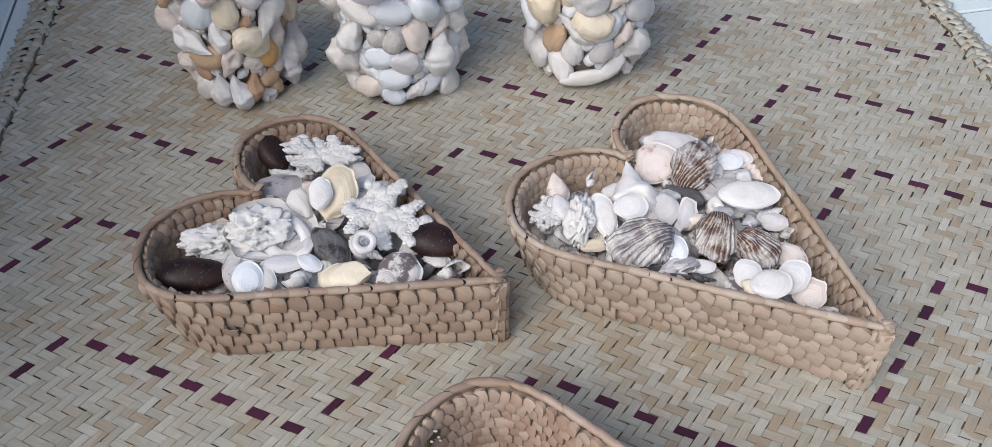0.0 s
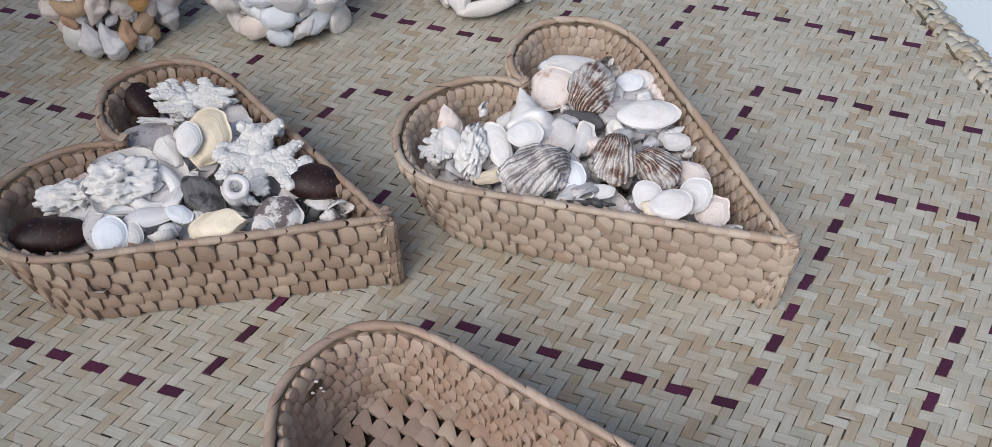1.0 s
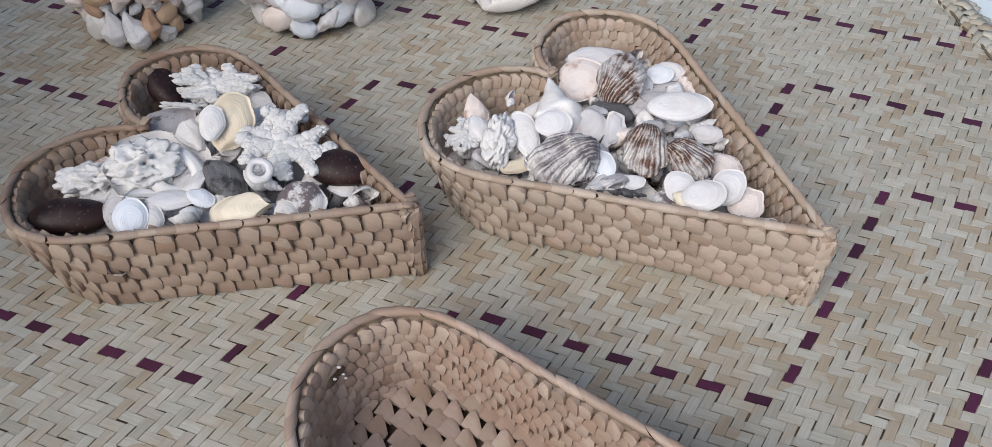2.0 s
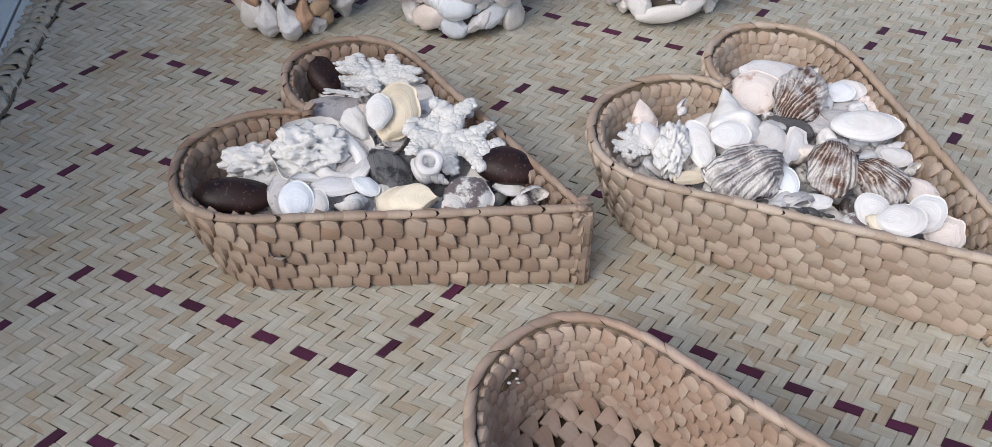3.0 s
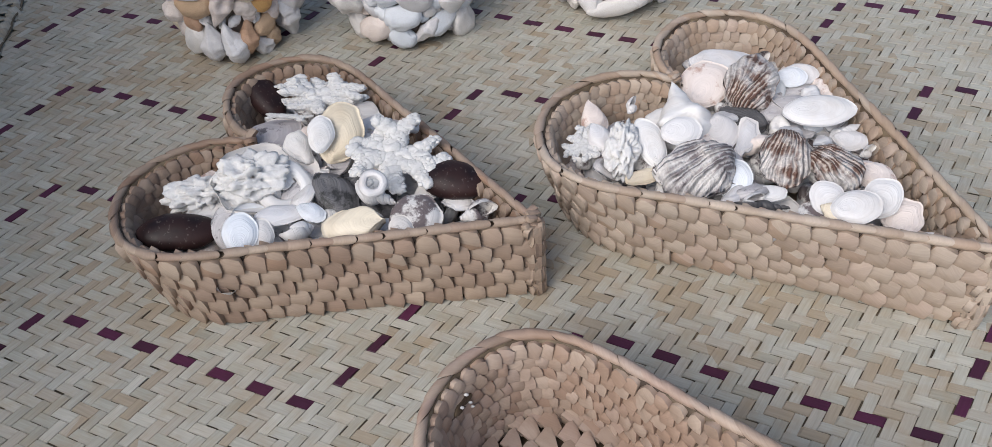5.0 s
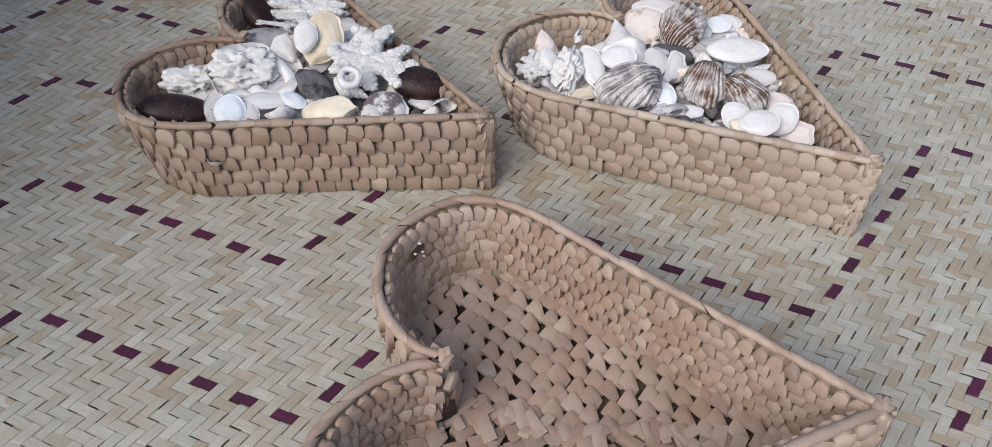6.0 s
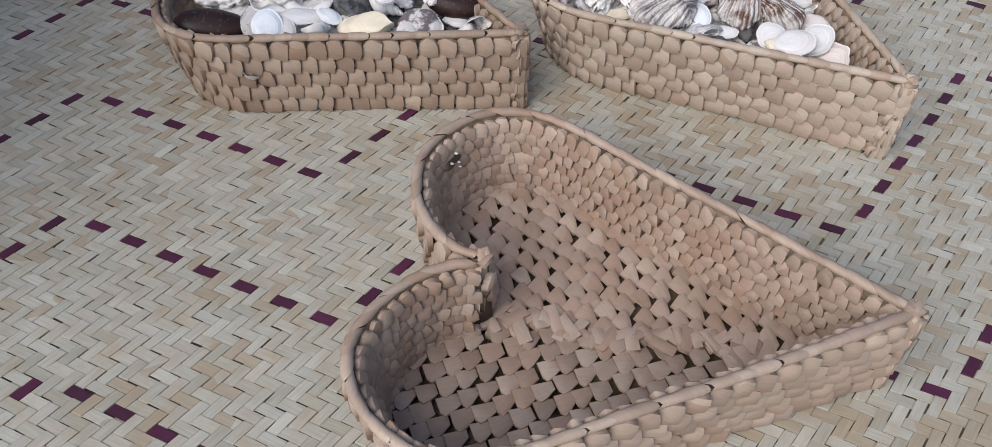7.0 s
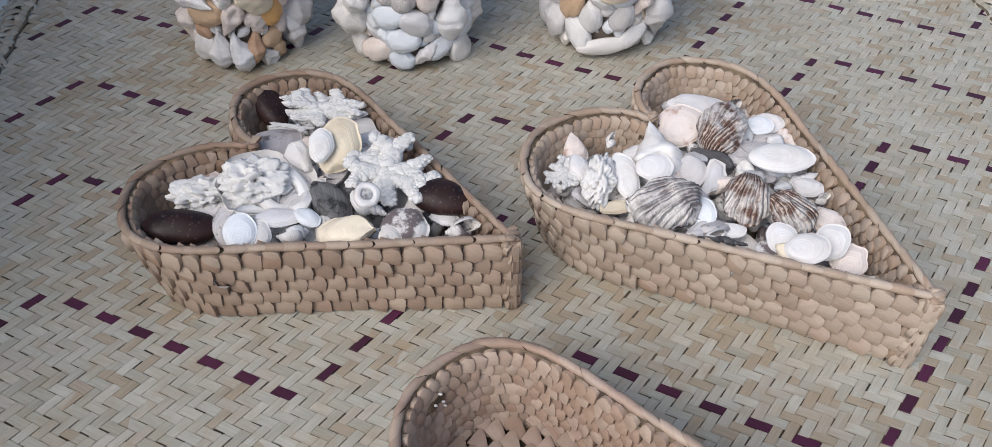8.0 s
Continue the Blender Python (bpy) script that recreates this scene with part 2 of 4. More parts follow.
# plain low wall, unseen: added on one side to shade mat and tiles
foot = [(-0.40, 0.03), (-1.25, 2.96), (-1.40, 2.92), (-0.55, -0.01)]
wall_points = [(x, y, FLOOR_Z) for x, y in foot] + [(x, y, 0.47) for x, y in foot]
wall_faces = [(3, 2, 1, 0), (4, 5, 6, 7), (0, 1, 5, 4), (1, 2, 6, 5), (2, 3, 7, 6), (3, 0, 4, 7)]
thing("shade_wall_west", "plain grey low wall, unseen, added to shade the mat", "wall", kind="structure", data=mesh_of("wall", wall_points, wall_faces, SHADE_WALL_GREY, smooth=False))

# ---- plaited mat ----
# Place of the weave's crossing (i, j): i along the strips that run to the lower right, j along those that cross them.


# places where the mat lies slack and its weave has shifted: middle and shift
SLACK = ((0.35, 0.60, 0.0001, 0.0051), (0.10, 0.70, 0.0012, -0.0047), (0.45, 0.85, -0.0040, -0.0041), (-0.20, 0.60, -0.0037, 0.0016), (0.05, 0.25, -0.0027, 0.0034), (0.45, 0.40, 0.0051, -0.0012), (0.25, 0.40, -0.0032, -0.0037))


def weave(i, j):
    x = -0.1935 + 0.0063264 * i + 0.0035988 * j - 1.537e-6 * i * i + 2.996e-6 * i * j + 9.27e-7 * j * j
    y = 0.37205 - 0.0022972 * i + 0.0057926 * j + 7.17e-7 * i * i - 2.206e-6 * i * j + 4.11e-6 * j * j
    for cx, cy, dx, dy in SLACK:
        k = math.exp(-((x - cx) ** 2 + (y - cy) ** 2) / 0.0098)
        x, y = x + k * dx, y + k * dy
    return x, y


def left_seam(y):
    return -0.328 - 0.2216 * (y - 0.421)


def right_seam(y):
    return 0.5385 - 0.15 * (y - 0.643)


MAT_FRONT, MAT_BACK = -0.16, 1.08


def dyed_cells():
    """Cells of the dyed strips: they turn at the edges of the plaited bands and so zigzag across the mat."""
    across, along = set(), set()
    for r in range(-6, 9):
        for p in range(-3, 5):
            bi, bj = -14 * r + 29 * p, 14 * r + 29 * p
            across.update((bi + 4 * k, bj) for k in range(7))
            along.update((bi + 26, bj + 3 + 4 * k) for k in range(7))
    return across, along


def strip_piece(i, j, lengthwise, lift=0.0):
    """A float of one strip over two crossings: flat on top, its ends bent down and tucked under its neighbours."""
    verts, uvs, faces = [], [], []
    low, high = -0.482 + rng.uniform(-0.012, 0.03), 0.482 + rng.uniform(-0.03, 0.012)
    if rng.random() < 0.36:
        # a shrunken strip leaves a slit on one side
        if rng.random() < 0.6:
            low += rng.uniform(0.03, 0.10)
        else:
            high -= rng.uniform(0.03, 0.09)
    skew, lean, nod = rng.uniform(-0.025, 0.025), rng.uniform(-0.00014, 0.00014), rng.uniform(-0.00010, 0.00010)
    bend = rng.uniform(0.05, 0.12)
    ends = ((-0.90, -0.0008), (-0.53, -0.0005), (-0.53 + bend, 0.0), (0.5, 0.00006), (1.53 - bend, 0.0), (1.53, -0.0005), (1.90, -0.0008))
    for t, z in ends:
        for w, dz in ((low, -0.0006), (low * 0.95, 0.0), (high * 0.95, 0.0), (high, -0.0006)):
            s = w + skew * (t - 0.5)
            x, y = weave(i + t, j + s) if lengthwise else weave(i - s, j + t)
            verts.append((x, y, lift + z + dz + 0.0004 + lean * w * 2 + nod * (t - 0.5)))
            uvs.append((t * 0.007, w * 0.007))
    for a in range(len(ends) - 1):
        for b in range(3):
            q = a * 4 + b
            faces.append((q, q + 4, q + 5, q + 1))
    return verts, faces, uvs


def build_mat():
    mat = thing("woven_mat", "pale plaited palm-leaf mat with purple zigzag lines on tiles", "mat", m=pose(0.08, 0.45, 0))
    off = np.array((0.08, 0.45, 0.0))
    heap = Heap()
    across, along = dyed_cells()
    singles = 0
    for i in range(-190, 260):
        for j in range(-190, 200):
            phase = (i - j) % 4
            if phase == 0:
                ci, cj, lengthwise, dyed = i, j, True, (i, j) in across
                x, y = weave(i + 0.5, j)
            elif phase == 3:
                ci, cj, lengthwise, dyed = i, j, False, (i, j) in along
                x, y = weave(i, j + 0.5)
            else:
                continue
            if not (MAT_FRONT < y < MAT_BACK and left_seam(y) - 0.002 < x < right_seam(y) + 0.002):
                continue
            v, f, u = strip_piece(ci, cj, lengthwise, rng.uniform(-0.0001, 0.0002))
            v = np.asarray(v) - off
            if dyed and 0.05 < y < 0.92:
                part("dyed_strip", mesh_of("dyed_strip", v, f, MAT_PURPLE, u, False), mat, "purple dyed strip")
            elif dyed:
                part_heap.add(v, f, u)
            elif singles < 290 and 0.10 < x < 0.36 and 0.30 < y < 0.37 or singles < 290 and -0.12 < x < 0.02 and 0.16 < y < 0.26:
                singles += 1
                part("strip", mesh_of("strip", v, f, MAT_LEAF, u, False), mat)
            else:
                heap.add(v, f, u)
    part("weave", heap.mesh("weave", MAT_LEAF, False), mat, kind="stuff")
    part("dyed_weave", part_heap.mesh("dyed_weave", MAT_PURPLE, False), mat, "purple dyed strips", kind="stuff")
    # backing sheet, coloured dark as the shade in the slits between the strips
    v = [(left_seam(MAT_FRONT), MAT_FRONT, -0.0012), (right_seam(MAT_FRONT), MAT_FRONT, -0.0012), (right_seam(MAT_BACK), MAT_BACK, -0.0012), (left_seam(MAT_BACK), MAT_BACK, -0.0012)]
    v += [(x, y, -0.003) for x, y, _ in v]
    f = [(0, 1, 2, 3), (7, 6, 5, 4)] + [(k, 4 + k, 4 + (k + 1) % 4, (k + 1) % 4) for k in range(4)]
    part("backing", mesh_of("backing", np.array(v) - off, f, MAT_SLIT_SHADE, [(p[0], p[1]) for p in v], smooth=False), mat, "sheet coloured dark as the shade between the strips")
    for seam, out in ((left_seam, -1), (right_seam, 1)):
        border = Heap()
        y = MAT_FRONT
        while y < MAT_BACK:
            # folded edge: leaf ends plaited back over one another in three crossing rows
            for c, slope, z in ((0.006, 1, 0.0036), (0.0145, -1, 0.0050), (0.0235, 1, 0.0030)):
                cy = y + rng.uniform(-0.0022, 0.0022)
                cx = seam(cy) + out * (c + rng.uniform(-0.0018, 0.0018))
                d = Vector((out * 0.72, slope * rng.uniform(0.5, 1.1), 0)).normalized()
                w = Vector((-d.y, d.x, 0))
                vv, uu = [], []
                length, broad, lift = rng.uniform(0.013, 0.021), rng.uniform(0.0030, 0.0052), rng.uniform(-0.0008, 0.0012)
                for a in range(5):
                    t = (a / 4 - 0.5) * length
                    zz = z + lift - 0.0040 * (abs(a - 2) / 2) ** 2 + rng.uniform(-0.0003, 0.0003)
                    for e, dz in ((-1.0, -0.0016), (-0.9, 0), (0.9, rng.uniform(0, 0.0012)), (1.0, -0.001)):
                        p = Vector((cx, cy, zz + dz)) + d * t + w * (broad * e)
                        vv.append((p.x - off[0], p.y - off[1], max(p.z, -0.002)))
                        uu.append((t, broad * e))
                ff = [(a * 4 + b, a * 4 + 4 + b, a * 4 + 5 + b, a * 4 + 1 + b) for a in range(4) for b in range(3)]
                border.add(vv, ff, uu)
            y += 0.0085
        part("border", border.mesh("border", MAT_LEAF), mat, "folded and stitched straw edge", kind="stuff")
        # seam thread
        th = Heap()
        vv, uu, ff = [], [], []
        n = 150
        for a in range(n + 1):
            yy = MAT_FRONT + (MAT_BACK - MAT_FRONT) * a / n
            xx = seam(yy) + 0.0012 * math.sin(a * 1.3) + out * 0.0005
            for q in range(5):
                an = q * math.tau / 5
                vv.append((xx + 0.0011 * math.cos(an) - off[0], yy - off[1], 0.0016 + 0.0011 * math.sin(an) + 0.0005 * math.sin(a * 2.1)))
                uu.append((yy, q / 5))
        ff = [(a * 5 + q, a * 5 + (q + 1) % 5, a * 5 + 5 + (q + 1) % 5, a * 5 + 5 + q) for a in range(n) for q in range(5)]
        th.add(vv, ff, uu)
        part("seam", th.mesh("seam", THREAD), mat, "dark stitched seam")
    return mat


part_heap = Heap()
build_mat()

# ---- heart baskets ----
HALF = ((0, 0), (0.018, 0.0105), (0.045, 0.026), (0.085, 0.049), (0.125, 0.0715), (0.160, 0.092), (0.185, 0.1005), (0.208, 0.098), (0.228, 0.083), (0.239, 0.061), (0.237, 0.037), (0.226, 0.017), (0.210, 0.004), (0.197, 0))


def spline(points, steps):
    """A Catmull-Rom curve through control points."""
    p = [np.array(q, dtype=float) for q in points]
    p = [2 * p[0] - p[1]] + p + [2 * p[-1] - p[-2]]
    out = []
    for k in range(1, len(p) - 2):
        for s in range(steps):
            t = s / steps
            out.append(0.5 * (2 * p[k] + (p[k + 1] - p[k - 1]) * t + (2 * p[k - 1] - 5 * p[k] + 4 * p[k + 1] - p[k + 2]) * t * t + (3 * p[k] - p[k - 1] - 3 * p[k + 1] + p[k + 2]) * t ** 3))
    out.append(p[-2])
    return np.array(out)


class Outline:
    """A heart's closed outline, walked by length, with its outward normal."""

    def __init__(self, long, wide_a, wide_b, notch, fuller=1.0):
        half = spline(HALF, 12)
        a, b = half * (long, -wide_a), half * (long, wide_b)
        b[:, 0] *= 1 + (fuller - 1) * np.clip(half[:, 0] / 0.18, 0, 1) * np.clip(half[:, 1] / 0.05, 0, 1)
        for h in (a, b):
            h[:, 0] += (notch - 0.197 * long) * np.clip((half[:, 0] - 0.19) / 0.01, 0, 1) * np.clip(1 - np.abs(half[:, 1]) / 0.04, 0, 1)
        pts = np.concatenate([b[::-1], a[1:]])[:-1]   # notch, half b, tip, half a
        self.p = np.concatenate([pts, pts[:1]])
        d = np.hypot(*np.diff(self.p, axis=0).T)
        self.s = np.concatenate([[0], np.cumsum(d)])
        self.total = self.s[-1]

    def at(self, s):
        s = s % self.total
        return np.array([np.interp(s, self.s, self.p[:, k]) for k in (0, 1)])

    def frame_at(self, s, e=0.004):
        t = self.at(s + e) - self.at(s - e)
        t = t / (np.hypot(*t) + 1e-9)
        n = np.array((t[1], -t[0]))
        return self.at(s), t, n if self.sign > 0 else -n

    def prepare(self):
        x, y = self.p[:-1, 0], self.p[:-1, 1]
        x2, y2 = self.p[1:, 0], self.p[1:, 1]
        self.sign = 1 if np.sum(x * y2 - x2 * y) > 0 else -1
        return self

    def inside(self, q):
        x, y = q
        p, hit = self.p, False
        for (xa, ya), (xb, yb) in zip(p[:-1:3], p[3::3]):
            if (ya > y) != (yb > y) and x < (xb - xa) * (y - ya) / (yb - ya) + xa:
                hit = not hit
        return hit


def pad(outline, low, dome, tilt, inner=0.74, grain=0.3):
    """A folded leaf over a flat outline: an upright edge, a crisp rim, a slightly creased top."""
    o = np.array(outline, dtype=float)
    n, c = len(o), np.array(outline, dtype=float).mean(axis=0)
    verts, uvs = [], []
    for k, z in ((1.0, low), (0.985, 0.35 * dome), (0.985, 0.35 * dome), (inner * 0.75, 0.95 * dome)):
        for q in c + (o - c) * k:
            verts.append((q[0], q[1], z + tilt[0] * q[0] + tilt[1] * q[1]))
            uvs.append((q[0] + grain * q[1], q[1] - grain * q[0]))
    # the crease lies off the middle
    top = c + 0.25 * (o[n // 2] - c)
    verts.append((top[0], top[1], dome * 1.1 + tilt[0] * top[0] + tilt[1] * top[1]))
    uvs.append((top[0] + grain * top[1], top[1] - grain * top[0]))
    faces = []
    for r in (0, 2 * n):
        faces += [(r + i, r + (i + 1) % n, r + n + (i + 1) % n, r + n + i) for i in range(n)]
    faces += [(3 * n + i, 3 * n + (i + 1) % n, 4 * n) for i in range(n)]
    return np.array(verts), faces, uvs


def scale_shape(w, h, r):
    """The visible part of one folded leaf: nearly square, its free edge bulging over the next, one corner folded away."""
    j = lambda k: r.uniform(-k, k)
    return [((-0.47 + j(0.04)) * w, (-0.52 + j(0.06)) * h), (j(0.10) * w, (-0.60 + j(0.04)) * h), ((0.50 + j(0.04)) * w, (-0.50 + j(0.07)) * h), ((0.56 + j(0.04)) * w, (0.02 + j(0.10)) * h), ((0.50 + j(0.05)) * w, (0.50 + j(0.06)) * h), ((0.05 + j(0.12)) * w, (0.60 + j(0.05)) * h), ((-0.28 + j(0.09)) * w, (0.40 + j(0.10)) * h), ((-0.49 + j(0.04)) * w, (-0.12 + j(0.12)) * h)]


def ball(seed, level, squash=(1, 1, 1), rough=0.0, scale=3.0, pits=0.0):
    """A pebble-like body, 1 long, with noise relief."""
    bm = bmesh.new()
    bmesh.ops.create_icosphere(bm, subdivisions=level, radius=0.5)
    off = Vector((seed * 3.7, seed * 1.3, seed * 0.7))
    v = []
    for q in bm.verts:
        c = q.co * 1.0
        d = 1 + rough * noise.fractal(c * scale + off, 1.0, 2.0, 4)
        if pits:
            d -= pits * max(0, noise.noise(c * scale * 2.2 + off) - 0.15) * 2
        v.append((c.x * d * squash[0], c.y * d * squash[1], c.z * d * squash[2]))
    f = [tuple(q.index for q in face.verts) for face in bm.faces]
    bm.free()
    return v, f, [(0.5 + math.atan2(p[1], p[0]) / 6.283, 0.5 + p[2]) for p in v]


PITCH, ROWS, HIGH = 0.0118, 5, 0.062
ROW = 0.0109


def with_uv(piece, name, material):
    v, f, u = piece
    return mesh_of(name, v, f, material, u)


def build_basket(name, label, tip, angle, long, wide_a, wide_b, notch, flare, leaf, seed, lobe=0.014, fuller=1.0, bulge=0.0, hole=None):
    """A heart-shaped box of folded palm leaf: wall core, folds outside and inside, wrapped rim, plaited floor."""
    r = random.Random(seed)
    line = Outline(long, wide_a, wide_b, notch, fuller).prepare()
    place = pose(tip[0], tip[1], 0.0008, 0, 0, angle)
    basket = thing(name, label, "basket", m=place, group="heart-shaped baskets")


    def grow(z, x=0.2, y=0.0):
        """How far the wall leans out at this height: little along the straight sides, more round the lobes."""
        return (flare * min(1.0, max(0.0, x / 0.09)) + lobe * min(1.0, max(0.0, (x - 0.165) / 0.05)) * min(1.0, max(0.0, (abs(y) - 0.012) / 0.03))) * (z / HIGH - 0.85)

    def on_wall(s, z, d=0.0):
        """A point of the leaning wall, d metres out from it, with its directions along, up and out."""
        def at(s_, z_):
            q, _, m = line.frame_at(s_)
            w = q + m * (grow(z_, q[0], q[1]) + d)
            return np.array((w[0], w[1], z_))

        t, up = at(s + 0.003, z) - at(s - 0.003, z), at(s, z + 0.004) - at(s, z - 0.004)
        t, up = t / np.linalg.norm(t), up / np.linalg.norm(up)
        out = np.cross(t, up)
        m = line.frame_at(s)[2]
        if out[0] * m[0] + out[1] * m[1] < 0:
            t, out = -t, -out
        return at(s, z), t, up, out / np.linalg.norm(out)

    folds = [with_uv(pad(scale_shape(PITCH * 1.10, ROW * 1.06, r), -0.0030, 0.0014 * r.uniform(0.6, 1.4), (0.23 + r.uniform(-0.09, 0.09), -0.07 + r.uniform(-0.09, 0.07)), inner=0.84, grain=r.uniform(-0.9, 0.9)), "leaf_fold", leaf) for _ in range(12)]
    # wall core, its dark colour painting the shade between the folds
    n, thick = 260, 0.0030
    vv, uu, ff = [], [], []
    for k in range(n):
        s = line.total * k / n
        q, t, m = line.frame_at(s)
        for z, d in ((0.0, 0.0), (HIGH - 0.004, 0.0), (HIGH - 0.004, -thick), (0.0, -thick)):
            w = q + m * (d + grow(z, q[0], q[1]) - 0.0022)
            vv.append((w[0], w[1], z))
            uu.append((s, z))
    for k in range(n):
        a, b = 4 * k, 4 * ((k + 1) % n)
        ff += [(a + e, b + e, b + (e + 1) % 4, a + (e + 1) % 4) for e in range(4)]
    part("wall", mesh_of("wall", vv, ff, BASKET_GAP_SHADE, uu), basket, "core of the wall, coloured dark as the shade between the folds")
    count = int(line.total / PITCH)
    for row in range(ROWS):
        z = 0.0070 + ROW * row
        for k in range(count):
            s = (k + 0.5 * (row % 2) + r.uniform(-0.07, 0.07)) * line.total / count
            w, t, up, out = on_wall(s, z)
            if w[0] < 0.006:
                continue
            base = Matrix(((t[0], up[0], out[0], w[0]), (t[1], up[1], out[1], w[1]), (t[2], up[2], out[2], w[2]), (0, 0, 0, 1)))
            base = base @ pose(0, 0, 0, r.uniform(-3, 3), r.uniform(-3, 3), r.uniform(-10, 10)) @ Matrix.Diagonal((r.uniform(0.94, 1.06), r.uniform(0.94, 1.06), 1, 1))
            part("leaf_fold", folds[r.randrange(12)], basket, m=base)
    # the folds inside, smaller and less even
    inner = Heap()
    count = int(line.total / 0.0080)
    for row in range(8):
        z = 0.0046 + 0.0070 * row
        for k in range(count):
            s = (k + 0.5 * (row % 2) + r.uniform(-0.12, 0.12)) * line.total / count
            w, t, up, out = on_wall(s, z, -thick - 0.0044)
            piece = pad(scale_shape(0.0082 * r.uniform(0.90, 1.10), 0.0076, r), -0.0030, 0.0010 * r.uniform(0.5, 1.6), (0.27 + r.uniform(-0.16, 0.16), -0.08 + r.uniform(-0.16, 0.12)), inner=0.84, grain=r.uniform(-0.9, 0.9))
            back = np.array((-t, up, -out)).T
            turn = np.array(Euler((0, 0, math.radians(r.uniform(-20, 20)))).to_matrix())
            inner.add(piece[0] @ turn.T @ back.T + w, piece[1], piece[2])
    part("inner_folds", inner.mesh("inner_folds", leaf), basket, kind="stuff")
    # wrapped rim
    rim, wraps = Heap(), int(line.total / 0.0120)
    for k in range(wraps):
        s0 = line.total * (k + r.uniform(-0.12, 0.12)) / wraps
        length = line.total / wraps * 1.10
        vv, uu = [], []
        slant = r.uniform(0.0022, 0.0058)
        sides, rings = 9, 5
        fat = r.uniform(0.86, 1.14)
        for a in range(rings):
            for b in range(sides):
                an = math.tau * b / sides
                s = s0 + length * a / (rings - 1) + slant * math.sin(an + 0.8)
                q, t, m = line.frame_at(s)
                rad = fat * (0.0025 + 0.0005 * a / (rings - 1) - (0.0003 if a == 0 else 0) - (0.0006 if a == rings - 1 else 0))
                w = q + m * (grow(HIGH, q[0], q[1]) - 0.0028 + rad * 1.02 * math.cos(an))
                vv.append((w[0], w[1], HIGH - 0.0030 + rad * 0.92 * math.sin(an)))
                uu.append((b * 0.003, a * 0.004))
        flip = line.sign > 0
        ff = []
        for a in range(rings - 1):
            for b in range(sides):
                f = (a * sides + b, a * sides + (b + 1) % sides, (a + 1) * sides + (b + 1) % sides, (a + 1) * sides + b)
                ff.append(f if flip else f[::-1])
        rim.add(vv, ff, uu)
    rim_part = part("rim", rim.mesh("rim", leaf), basket, "rim wrapped with a narrow leaf strip")
    if hole:
        # frayed hole under the rim: shade painted as dark pads; bits of white thread
        s0 = min((line.total * k / 400 for k in range(400)), key=lambda c: math.hypot(*(line.at(c) - np.array(hole[:2]))))
        dark, bits = Heap(), Heap()
        for k in range(7):
            w, t, up, out = on_wall(s0 + r.uniform(-0.005, 0.005), hole[2] + r.uniform(-0.0018, 0.0018), -thick - 0.0064)
            piece = pad(scale_shape(0.0062, 0.0026, r), -0.001, 0.0004, (0, 0))
            dark.add(piece[0] @ np.array((-t, up, -out)) + w, piece[1], piece[2])
        for ds, dz in ((-0.0055, -0.0016), (-0.0045, 0.0048), (0.0015, 0.0010), (-0.0060, -0.0050)):
            w, t, up, out = on_wall(s0 + ds, hole[2] + dz, -thick - 0.0072)
            body = ball(k, 1, (1, 0.6, 0.6), 0.3, 3.0)
            bits.add(np.array(body[0]) * r.uniform(0.0016, 0.0030) + w, body[1], body[2])
        part("hole", dark.mesh("hole", BASKET_GAP_SHADE), basket, "small frayed hole, its shade painted as dark pads")
        part("thread_bits", bits.mesh("thread_bits", WHITE_THREAD), basket, "bits of white thread")
    # floor of the basket
    foot = []
    for k in range(200):
        q, t, m = line.frame_at(line.total * k / 200)
        foot.append(q + m * (grow(bulge, q[0], q[1]) - 0.003))
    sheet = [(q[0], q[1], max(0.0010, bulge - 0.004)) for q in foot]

    def on_base(q):
        hit = False
        for (xa, ya), (xb, yb) in zip(foot, foot[1:] + foot[:1]):
            if (ya > q[1]) != (yb > q[1]) and q[0] < (xb - xa) * (q[1] - ya) / (yb - ya) + xa:
                hit = not hit
        return hit

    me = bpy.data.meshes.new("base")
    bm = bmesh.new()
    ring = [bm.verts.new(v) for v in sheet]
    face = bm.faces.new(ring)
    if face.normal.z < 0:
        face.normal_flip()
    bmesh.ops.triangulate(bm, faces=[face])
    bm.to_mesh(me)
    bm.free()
    # the sheet's dark colour paints the shade seen through the plaited floor
    me.materials.append(BASKET_GAP_SHADE)
    part("base", me, basket, "base sheet coloured dark as the shade in the floor's gaps")
    floor = Heap()
    for side, wide in ((-1, wide_a), (1, wide_b)):
        d = np.array((0.125 * long, side * 0.0715 * wide))
        d /= np.hypot(*d)
        e = np.array((-d[1], d[0])) * side
        if e[1] * side < 0:
            e = -e
        for row in range(-15, 3):
            for k in range(-4, 31):
                q = d * (k + 0.5 * (row % 2) + r.uniform(-0.16, 0.16)) * 0.0108 + e * (row - 0.2 + r.uniform(-0.05, 0.05)) * 0.0099
                if q[1] * side < 0.0015 or not on_base(q):
                    continue
                w, h = 0.0108 * r.uniform(0.95, 1.08), 0.0106 * r.uniform(0.94, 1.06)
                cut = r.uniform(0.10, 0.52)
                shape = [(-0.5 * w, -0.52 * h), (0.54 * w, -0.52 * h), (0.56 * w, 0.30 * h), (0.40 * w, 0.54 * h), (0.05 * w, (0.52 - cut * 0.35) * h), (-0.48 * w, (0.36 - cut) * h)]
                piece = pad(shape, -0.001, 0.0010 * r.uniform(0.6, 1.4), (0.20 + r.uniform(-0.1, 0.12), r.uniform(-0.12, 0.12)), inner=0.85, grain=r.uniform(-0.4, 0.4))
